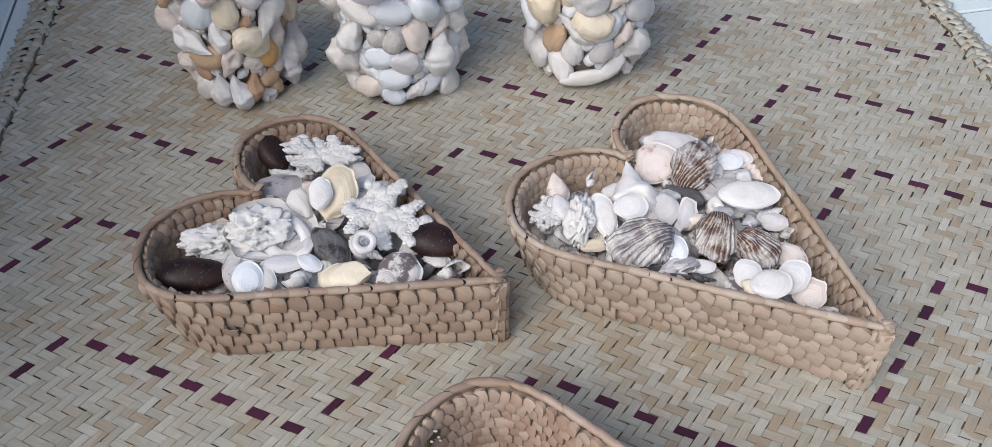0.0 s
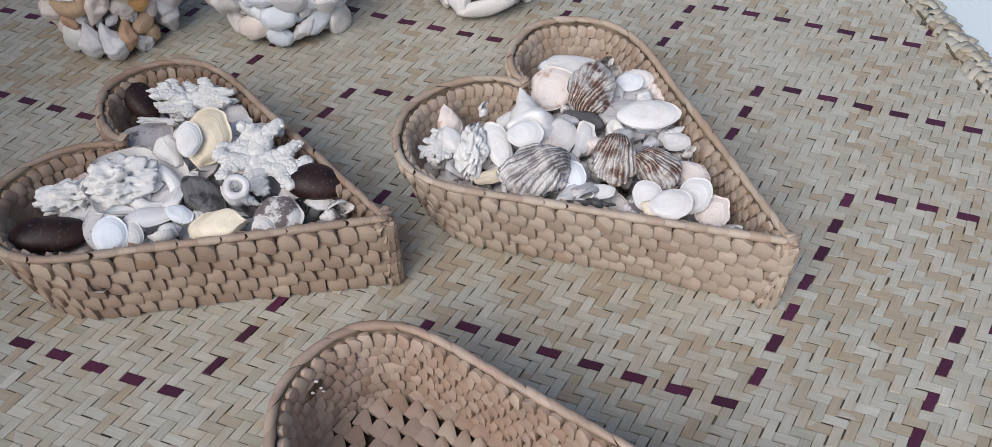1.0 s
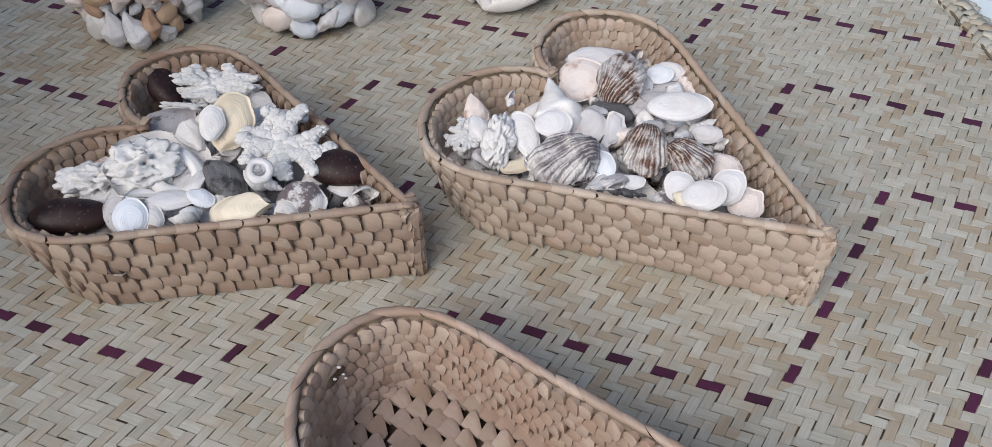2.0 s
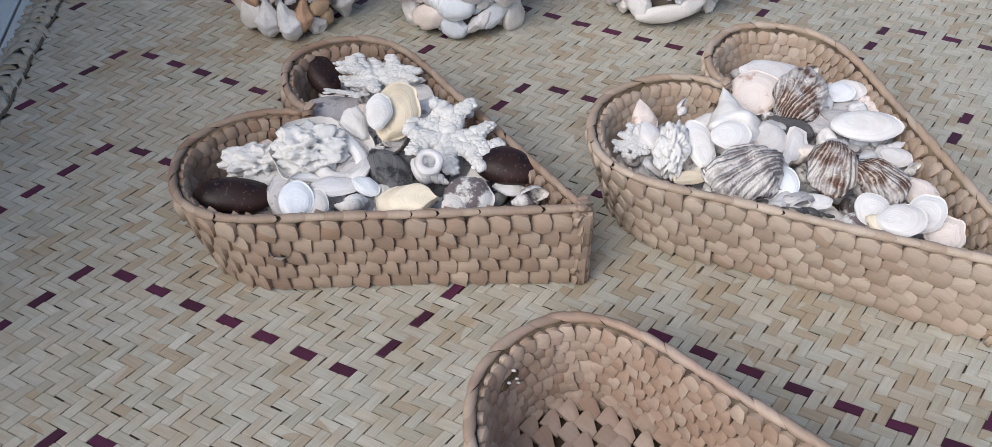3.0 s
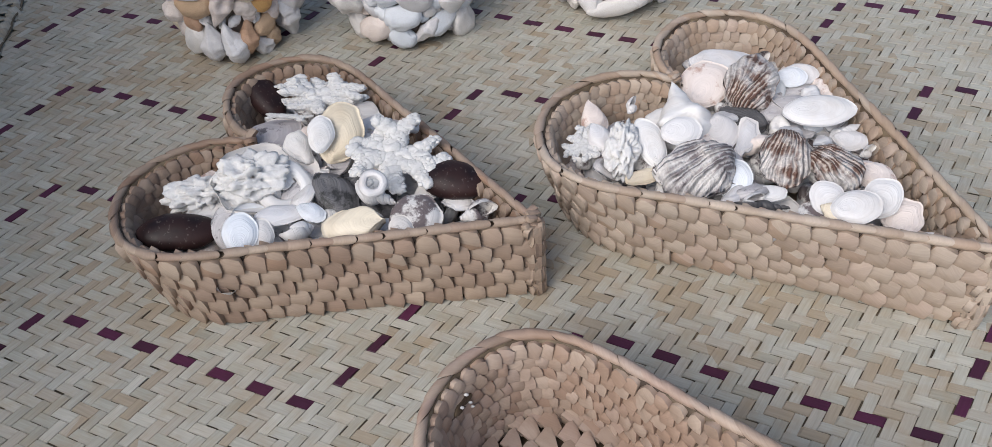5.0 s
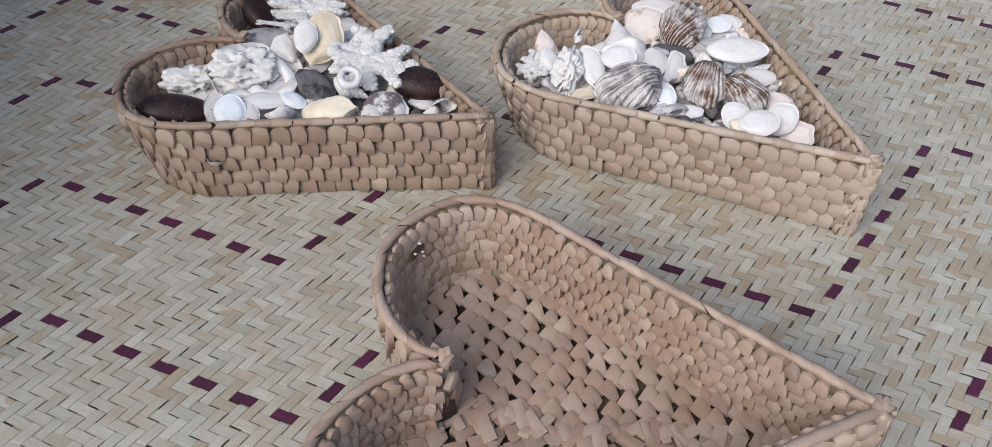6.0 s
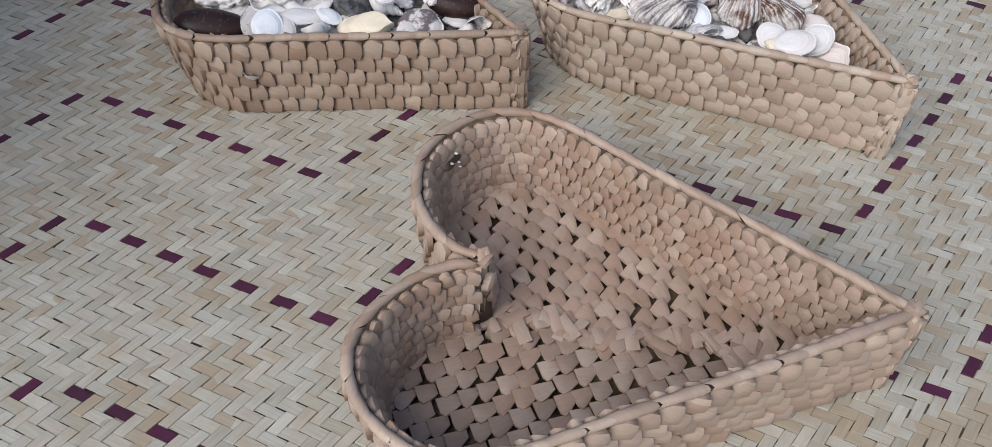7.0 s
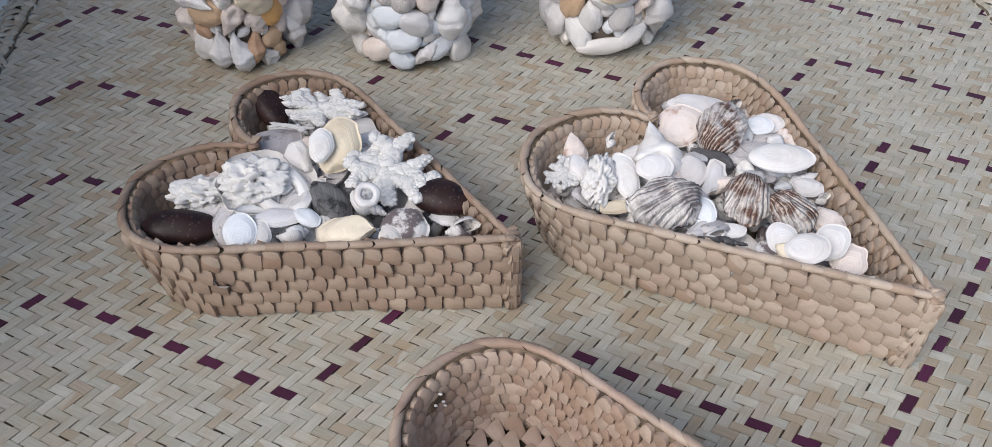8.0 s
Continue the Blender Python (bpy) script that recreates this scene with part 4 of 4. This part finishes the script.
lay("shard", WHITE, -0.0570, 0.4570, 0.0600, 7, 23, -49, 0.0293, 0.0204, 0.0195, "white broken shell fragment", 3)
lay("oyster", MOTTLED, -0.0850, 0.4560, 0.0500, 21, 0, 24, 0.0449, 0.0270, 0.0180, "white rough oyster shell half under coral", 12)
lay("valve", DARK, -0.0300, 0.4220, 0.0550, 8, 18, -44, 0.0375, 0.0239, 0.0170, "grey ribbed clam shell", 5)
lay("cockle", DARK, -0.0130, 0.4200, 0.0550, -161, 16, -20, 0.0390, 0.0357, 0.0178, "dark grey cockle shell with a pale lip", 2)
lay("ring", WHITE, -0.0040, 0.4140, 0.0720, 31, 6, 7, 0.0165, 0.0165, 0.0123, "small white ring-shaped worn shell", 1)
lay("snail", WHITE, 0.0010, 0.4160, 0.0580, -10, -8, 159, 0.0210, 0.0193, 0.0235, "white worn sea snail shell", 2)
lay("smooth", BLUISH, -0.0770, 0.3890, 0.0580, 11, -31, 98, 0.0237, 0.0204, 0.0123, "bluish white clam shell at the rim", 3)
lay("smooth", WHITE, -0.0670, 0.3910, 0.0530, 10, -29, 98, 0.0214, 0.0148, 0.0099, "thin white clam shell behind another", 4)
lay("smooth", GREY, -0.0900, 0.4000, 0.0500, 8, -30, 104, 0.0277, 0.0185, 0.0109, "pale grey clam shell", 6)
lay("valve", WHITE, -0.0590, 0.4060, 0.0550, 15, 3, 14, 0.0318, 0.0142, 0.0126, "white clam shell lying flat", 7)
lay("round", WHITE, -0.0420, 0.3960, 0.0540, -17, -0, -157, 0.0248, 0.0223, 0.0223, "white moon snail shell with an open mouth", 1)
lay("valve", BLUISH, -0.0410, 0.4070, 0.0560, 12, 12, -20, 0.0184, 0.0117, 0.0092, "pale small clam shell", 9)
lay("point", CREAM, -0.0140, 0.3950, 0.0560, -23, -2, -165, 0.0361, 0.0246, 0.0205, "cream fan-shaped shell fragment at the rim", 11)
lay("valve", MOTTLED, 0.0190, 0.4050, 0.0540, 23, -4, 23, 0.0324, 0.0274, 0.0224, "large white and grey clam shell at the rim", 10)
lay("valve", MOTTLED, 0.0130, 0.3930, 0.0560, -1, -25, 107, 0.0180, 0.0147, 0.0106, "small mottled clam shell", 11)
lay("round", MOTTLED, 0.0490, 0.4070, 0.0520, 16, -2, 17, 0.0275, 0.0217, 0.0208, "grey and white mottled snail shell", 3)
lay("shard", WHITE, 0.0410, 0.4230, 0.0480, 16, 4, -4, 0.0214, 0.0145, 0.0128, "white shell fragment under a sea bean", 13)
lay("round", WHITE, 0.0100, 0.4700, 0.0640, 21, -12, 41, 0.0125, 0.0116, 0.0116, "tiny white snail shell with a dark mouth", 5)
lay("shard", WHITE, -0.0190, 0.4850, 0.0540, 13, -14, 62, 0.0276, 0.0221, 0.0156, "white broken shell fragment", 21)
lay("valve", WHITE, -0.0220, 0.4660, 0.0560, 14, 12, -21, 0.0242, 0.0197, 0.0126, "white clam shell half covered", 14)
lay("shard", WHITE, -0.0220, 0.5090, 0.0480, 4, 19, -61, 0.0229, 0.0171, 0.0133, "pale shell fragment near the wall", 23)
lay("valve", GREY, -0.0070, 0.4820, 0.0540, 19, 0, 14, 0.0211, 0.0165, 0.0119, "pale grey clam shell", 15)
lay("pebble", WHITE, -0.1050, 0.4180, 0.0460, 13, -0, 31, 0.0225, 0.0173, 0.0155, "worn white shell piece", 4)
lay("shard", PINK, -0.1170, 0.4450, 0.0450, 14, 1, 27, 0.0268, 0.0179, 0.0134, "pinkish broken shell fragment", 25)
lay("valve", DARK, 0.0610, 0.4220, 0.0360, 8, 14, -51, 0.0216, 0.0156, 0.0104, "dark clam shell in the corner of the basket", 17)
lay("shard", WHITE, 0.0230, 0.4310, 0.0500, 15, -8, 40, 0.0216, 0.0155, 0.0129, "white shell fragment beneath coral", 27)
# in the second basket
lay("smooth", WHITE, 0.2560, 0.4870, 0.0620, 16, -5, -2, 0.0428, 0.0241, 0.0152, "large smooth white clam shell lying open side down", 21)
lay("valve", GREY, 0.2400, 0.5000, 0.0520, 13, -10, 19, 0.0358, 0.0229, 0.0147, "grey edged clam shell under a white one", 22)
lay("ribbed", BROWN_RIB, 0.2200, 0.5160, 0.0600, 10, -23, 52, 0.0386, 0.0356, 0.0245, "brown and white ribbed fan shell", 1)
lay("ribbed", BROWN_RIB, 0.2290, 0.4470, 0.0580, -0, 23, -107, 0.0356, 0.0294, 0.0226, "brown ribbed shell with white stripes", 2)
lay("ribbed", BROWN_RIB, 0.2550, 0.4370, 0.0600, 19, 8, -43, 0.0310, 0.0269, 0.0202, "white shell with brown ribs", 3)
lay("ribbed", GREY_RIB, 0.1770, 0.4370, 0.0580, -14, 10, -156, 0.0469, 0.0339, 0.0298, "grey and white striped ribbed shell", 5)
lay("smooth", BLUISH, 0.1990, 0.4350, 0.0540, -1, -27, 79, 0.0263, 0.0212, 0.0127, "bluish white clam shell", 24)
lay("spire", WHITE, 0.1750, 0.4900, 0.0560, 8, 24, -79, 0.0520, 0.0490, 0.0430, "pointed white conch shell", 1)
lay("smooth", WHITE, 0.1720, 0.4690, 0.0620, 28, -5, 1, 0.0246, 0.0193, 0.0114, "round white clam shell on a conch", 26)
lay("valve", PINK, 0.1940, 0.5250, 0.0540, 9, -23, 58, 0.0369, 0.0322, 0.0189, "pinkish white clam shell", 27)
lay("valve", WHITE, 0.2090, 0.5480, 0.0540, 20, -0, -11, 0.0475, 0.0242, 0.0155, "long white clam shell by the wall", 28)
lay("smooth", BLUISH, 0.2480, 0.5290, 0.0560, 24, -8, 0, 0.0208, 0.0151, 0.0094, "small blue-grey oval clam shell", 29)
lay("shard", GREY, 0.2520, 0.5210, 0.0500, 13, -7, 11, 0.0311, 0.0160, 0.0132, "grey broken shell fragment", 41)
lay("cockle", DARK, 0.2130, 0.4930, 0.0500, -18, -4, 156, 0.0302, 0.0219, 0.0165, "dark grey ribbed cockle shell", 4)
lay("shard", WHITE, 0.2110, 0.4690, 0.0560, 3, -23, 68, 0.0291, 0.0212, 0.0194, "white broken snail shell", 43)
lay("smooth", WHITE, 0.2580, 0.4040, 0.0620, 19, -11, 5, 0.0273, 0.0201, 0.0136, "white clam shell in a cluster", 31)
lay("smooth", WHITE, 0.2460, 0.4140, 0.0580, -18, -20, 112, 0.0237, 0.0188, 0.0115, "white clam shell standing in a cluster", 32)
lay("smooth", WHITE, 0.2750, 0.4150, 0.0580, 4, -27, 56, 0.0253, 0.0204, 0.0123, "white clam shell leaning in a cluster", 33)
lay("valve", CREAM, 0.2480, 0.4020, 0.0580, 20, 9, -46, 0.0185, 0.0121, 0.0089, "cream clam shell in a cluster", 34)
lay("snail", DARK, 0.2180, 0.4140, 0.0520, -12, 2, 171, 0.0273, 0.0157, 0.0157, "dark grey sea snail shell", 5)
lay("valve", WHITE, 0.2160, 0.4250, 0.0520, 12, -4, 3, 0.0235, 0.0118, 0.0092, "small white clam shell", 36)
lay("crust", CORAL, 0.1370, 0.4600, 0.0560, 1, -15, 81, 0.0400, 0.0230, 0.0260, "white crusty coral lump with pits", 8)
lay("bush", CORAL, 0.1150, 0.4700, 0.0500, 9, -10, 48, 0.0296, 0.0260, 0.0197, "small white branching coral", 9)
lay("point", PINK, 0.1210, 0.4950, 0.0500, 7, 17, -70, 0.0259, 0.0166, 0.0166, "small pinkish conch shell", 6)
lay("point", WHITE, 0.1250, 0.4720, 0.0520, 11, 14, -53, 0.0224, 0.0170, 0.0170, "small white conch shell", 7)
lay("round", WHITE, 0.1440, 0.4970, 0.0560, 8, -17, 59, 0.0156, 0.0128, 0.0128, "small white snail shell", 8)
lay("smooth", WHITE, 0.1540, 0.4650, 0.0560, -11, -23, 110, 0.0353, 0.0177, 0.0124, "long oval white clam shell", 38)
lay("round", WHITE, 0.2030, 0.4150, 0.0520, 14, -10, 20, 0.0191, 0.0158, 0.0158, "small white snail shell at the rim", 9)
lay("oyster", PINK, 0.2860, 0.4070, 0.0500, -1, -22, 66, 0.0253, 0.0221, 0.0139, "pinkish rough oyster shell", 40)
lay("valve", PINK, 0.2780, 0.4360, 0.0540, 15, 10, -56, 0.0253, 0.0186, 0.0118, "pinkish clam shell by the wall", 41)
lay("valve", CREAM, 0.1490, 0.4440, 0.0480, 12, -5, 16, 0.0243, 0.0113, 0.0096, "cream clam shell at the rim", 42)
lay("valve", WHITE, 0.2730, 0.4730, 0.0500, 19, -2, -16, 0.0213, 0.0151, 0.0116, "small white clam shell", 43)
lay("round", WHITE, 0.2780, 0.4600, 0.0500, 14, -12, 19, 0.0131, 0.0114, 0.0114, "tiny white snail shell", 11)
lay("shard", PINK, 0.1830, 0.4680, 0.0520, 14, -12, 29, 0.0222, 0.0178, 0.0133, "pinkish broken shell fragment", 51)
lay("shard", GREY, 0.2450, 0.4830, 0.0480, 13, -3, -6, 0.0298, 0.0163, 0.0126, "grey broken shell fragment", 53)
lay("valve", MOTTLED, 0.2410, 0.4090, 0.0520, -17, -1, 155, 0.0205, 0.0148, 0.0107, "mottled grey clam shell", 45)
lay("shard", WHITE, 0.2950, 0.4030, 0.0400, 12, -3, -14, 0.0230, 0.0140, 0.0107, "white fragment in the narrow end", 55)
lay("pebble", WHITE, 0.1620, 0.5000, 0.0480, 11, -8, 29, 0.0186, 0.0139, 0.0121, "worn white shell piece", 5)

# ---- pots covered with shells ----


def build_pot(label, x, y, low, top, high, seed, palette, specials, lean=(0, 0)):
    """A clay pot that widens upwards, its wall hidden under glued shells."""
    r = random.Random(seed)
    pot = thing("shell_covered_pot", label, "pot", m=pose(x, y, 0.0012, lean[0], lean[1], 0), group="shell-covered pots")
    n = 40
    prof = [(0.0, 0.0), (low * 0.85, 0.0), (low, 0.006), (low + (top - low) * 0.5, high * 0.5), (top, high), (top - 0.004, high), (low + (top - low) * 0.5 - 0.004, high * 0.5), (low - 0.006, 0.008), (0.0, 0.007)]
    v = [(rad * math.cos(math.tau * a / n), rad * math.sin(math.tau * a / n), z) for rad, z in prof for a in range(n)]
    f = [(k * n + a, k * n + (a + 1) % n, (k + 1) * n + (a + 1) % n, (k + 1) * n + a) for k in range(len(prof) - 1) for a in range(n)]
    part("body", mesh_of("body", v, f, GLUE), pot, "clay-coloured wall between the shells")
    taken = []

    def glue(an, z, shape, material, size, turn, seed_, label_=""):
        rad = low + (top - low) * z / high
        sink = {"valve": -0.003, "smooth": -0.003, "point": -0.003, "cockle": -0.003}.get(shape, 0.22 * size[2])
        c, s = math.cos(an), math.sin(an)
        base = Matrix(((-s, 0, c, c * (rad + sink)), (c, 0, s, s * (rad + sink)), (0, 1, 0, z), (0, 0, 0, 1)))
        m = base @ pose(0, 0, 0, r.uniform(-9, 9), r.uniform(-9, 9), turn) @ Matrix.Diagonal((size[0], size[1], size[2], 1))
        part("shell", shape_mesh(shape, material, seed_), pot, label_, m=m @ pose(0, 0, 0, 0 if shape in ("bead", "pebble", "cowrie") else r.uniform(0, 360), 0, 0))
        taken.append((an, z, (size[0] + size[1]) / 2))

    for an, z, shape, material, size, turn, text in specials:
        glue(math.radians(an), z, shape, material, size, turn, 3, text)
    # the rest, largest first, as closely as they fit
    for size, near, tries in ((0.033, 0.41, 500), (0.026, 0.40, 1200), (0.020, 0.39, 1500), (0.015, 0.36, 2000), (0.011, 0.34, 2600), (0.008, 0.33, 2600)):
        for _ in range(tries):
            z, an, d = r.uniform(0.008, high - 0.003), r.uniform(0, math.tau), size * r.uniform(0.9, 1.12)
            rad = low + (top - low) * z / high + 0.004
            if all(math.hypot(((an - a + math.pi) % math.tau - math.pi) * rad, z - q) > near * (d + e) for a, q, e in taken):
                shape, material = palette[r.randrange(len(palette))]
                slim = shape in ("whelk", "stump")
                wide = r.uniform(0.80, 0.98)
                glue(an, z, shape, material, (d * (1.5 if slim else 1.3), d * wide * (1.45 if slim else 1.3), d * r.uniform(1.05, 1.3)), r.choice((90, 270)) + r.uniform(-55, 55), r.randrange(1, 4))
                taken[-1] = (an, z, d)
    return pot


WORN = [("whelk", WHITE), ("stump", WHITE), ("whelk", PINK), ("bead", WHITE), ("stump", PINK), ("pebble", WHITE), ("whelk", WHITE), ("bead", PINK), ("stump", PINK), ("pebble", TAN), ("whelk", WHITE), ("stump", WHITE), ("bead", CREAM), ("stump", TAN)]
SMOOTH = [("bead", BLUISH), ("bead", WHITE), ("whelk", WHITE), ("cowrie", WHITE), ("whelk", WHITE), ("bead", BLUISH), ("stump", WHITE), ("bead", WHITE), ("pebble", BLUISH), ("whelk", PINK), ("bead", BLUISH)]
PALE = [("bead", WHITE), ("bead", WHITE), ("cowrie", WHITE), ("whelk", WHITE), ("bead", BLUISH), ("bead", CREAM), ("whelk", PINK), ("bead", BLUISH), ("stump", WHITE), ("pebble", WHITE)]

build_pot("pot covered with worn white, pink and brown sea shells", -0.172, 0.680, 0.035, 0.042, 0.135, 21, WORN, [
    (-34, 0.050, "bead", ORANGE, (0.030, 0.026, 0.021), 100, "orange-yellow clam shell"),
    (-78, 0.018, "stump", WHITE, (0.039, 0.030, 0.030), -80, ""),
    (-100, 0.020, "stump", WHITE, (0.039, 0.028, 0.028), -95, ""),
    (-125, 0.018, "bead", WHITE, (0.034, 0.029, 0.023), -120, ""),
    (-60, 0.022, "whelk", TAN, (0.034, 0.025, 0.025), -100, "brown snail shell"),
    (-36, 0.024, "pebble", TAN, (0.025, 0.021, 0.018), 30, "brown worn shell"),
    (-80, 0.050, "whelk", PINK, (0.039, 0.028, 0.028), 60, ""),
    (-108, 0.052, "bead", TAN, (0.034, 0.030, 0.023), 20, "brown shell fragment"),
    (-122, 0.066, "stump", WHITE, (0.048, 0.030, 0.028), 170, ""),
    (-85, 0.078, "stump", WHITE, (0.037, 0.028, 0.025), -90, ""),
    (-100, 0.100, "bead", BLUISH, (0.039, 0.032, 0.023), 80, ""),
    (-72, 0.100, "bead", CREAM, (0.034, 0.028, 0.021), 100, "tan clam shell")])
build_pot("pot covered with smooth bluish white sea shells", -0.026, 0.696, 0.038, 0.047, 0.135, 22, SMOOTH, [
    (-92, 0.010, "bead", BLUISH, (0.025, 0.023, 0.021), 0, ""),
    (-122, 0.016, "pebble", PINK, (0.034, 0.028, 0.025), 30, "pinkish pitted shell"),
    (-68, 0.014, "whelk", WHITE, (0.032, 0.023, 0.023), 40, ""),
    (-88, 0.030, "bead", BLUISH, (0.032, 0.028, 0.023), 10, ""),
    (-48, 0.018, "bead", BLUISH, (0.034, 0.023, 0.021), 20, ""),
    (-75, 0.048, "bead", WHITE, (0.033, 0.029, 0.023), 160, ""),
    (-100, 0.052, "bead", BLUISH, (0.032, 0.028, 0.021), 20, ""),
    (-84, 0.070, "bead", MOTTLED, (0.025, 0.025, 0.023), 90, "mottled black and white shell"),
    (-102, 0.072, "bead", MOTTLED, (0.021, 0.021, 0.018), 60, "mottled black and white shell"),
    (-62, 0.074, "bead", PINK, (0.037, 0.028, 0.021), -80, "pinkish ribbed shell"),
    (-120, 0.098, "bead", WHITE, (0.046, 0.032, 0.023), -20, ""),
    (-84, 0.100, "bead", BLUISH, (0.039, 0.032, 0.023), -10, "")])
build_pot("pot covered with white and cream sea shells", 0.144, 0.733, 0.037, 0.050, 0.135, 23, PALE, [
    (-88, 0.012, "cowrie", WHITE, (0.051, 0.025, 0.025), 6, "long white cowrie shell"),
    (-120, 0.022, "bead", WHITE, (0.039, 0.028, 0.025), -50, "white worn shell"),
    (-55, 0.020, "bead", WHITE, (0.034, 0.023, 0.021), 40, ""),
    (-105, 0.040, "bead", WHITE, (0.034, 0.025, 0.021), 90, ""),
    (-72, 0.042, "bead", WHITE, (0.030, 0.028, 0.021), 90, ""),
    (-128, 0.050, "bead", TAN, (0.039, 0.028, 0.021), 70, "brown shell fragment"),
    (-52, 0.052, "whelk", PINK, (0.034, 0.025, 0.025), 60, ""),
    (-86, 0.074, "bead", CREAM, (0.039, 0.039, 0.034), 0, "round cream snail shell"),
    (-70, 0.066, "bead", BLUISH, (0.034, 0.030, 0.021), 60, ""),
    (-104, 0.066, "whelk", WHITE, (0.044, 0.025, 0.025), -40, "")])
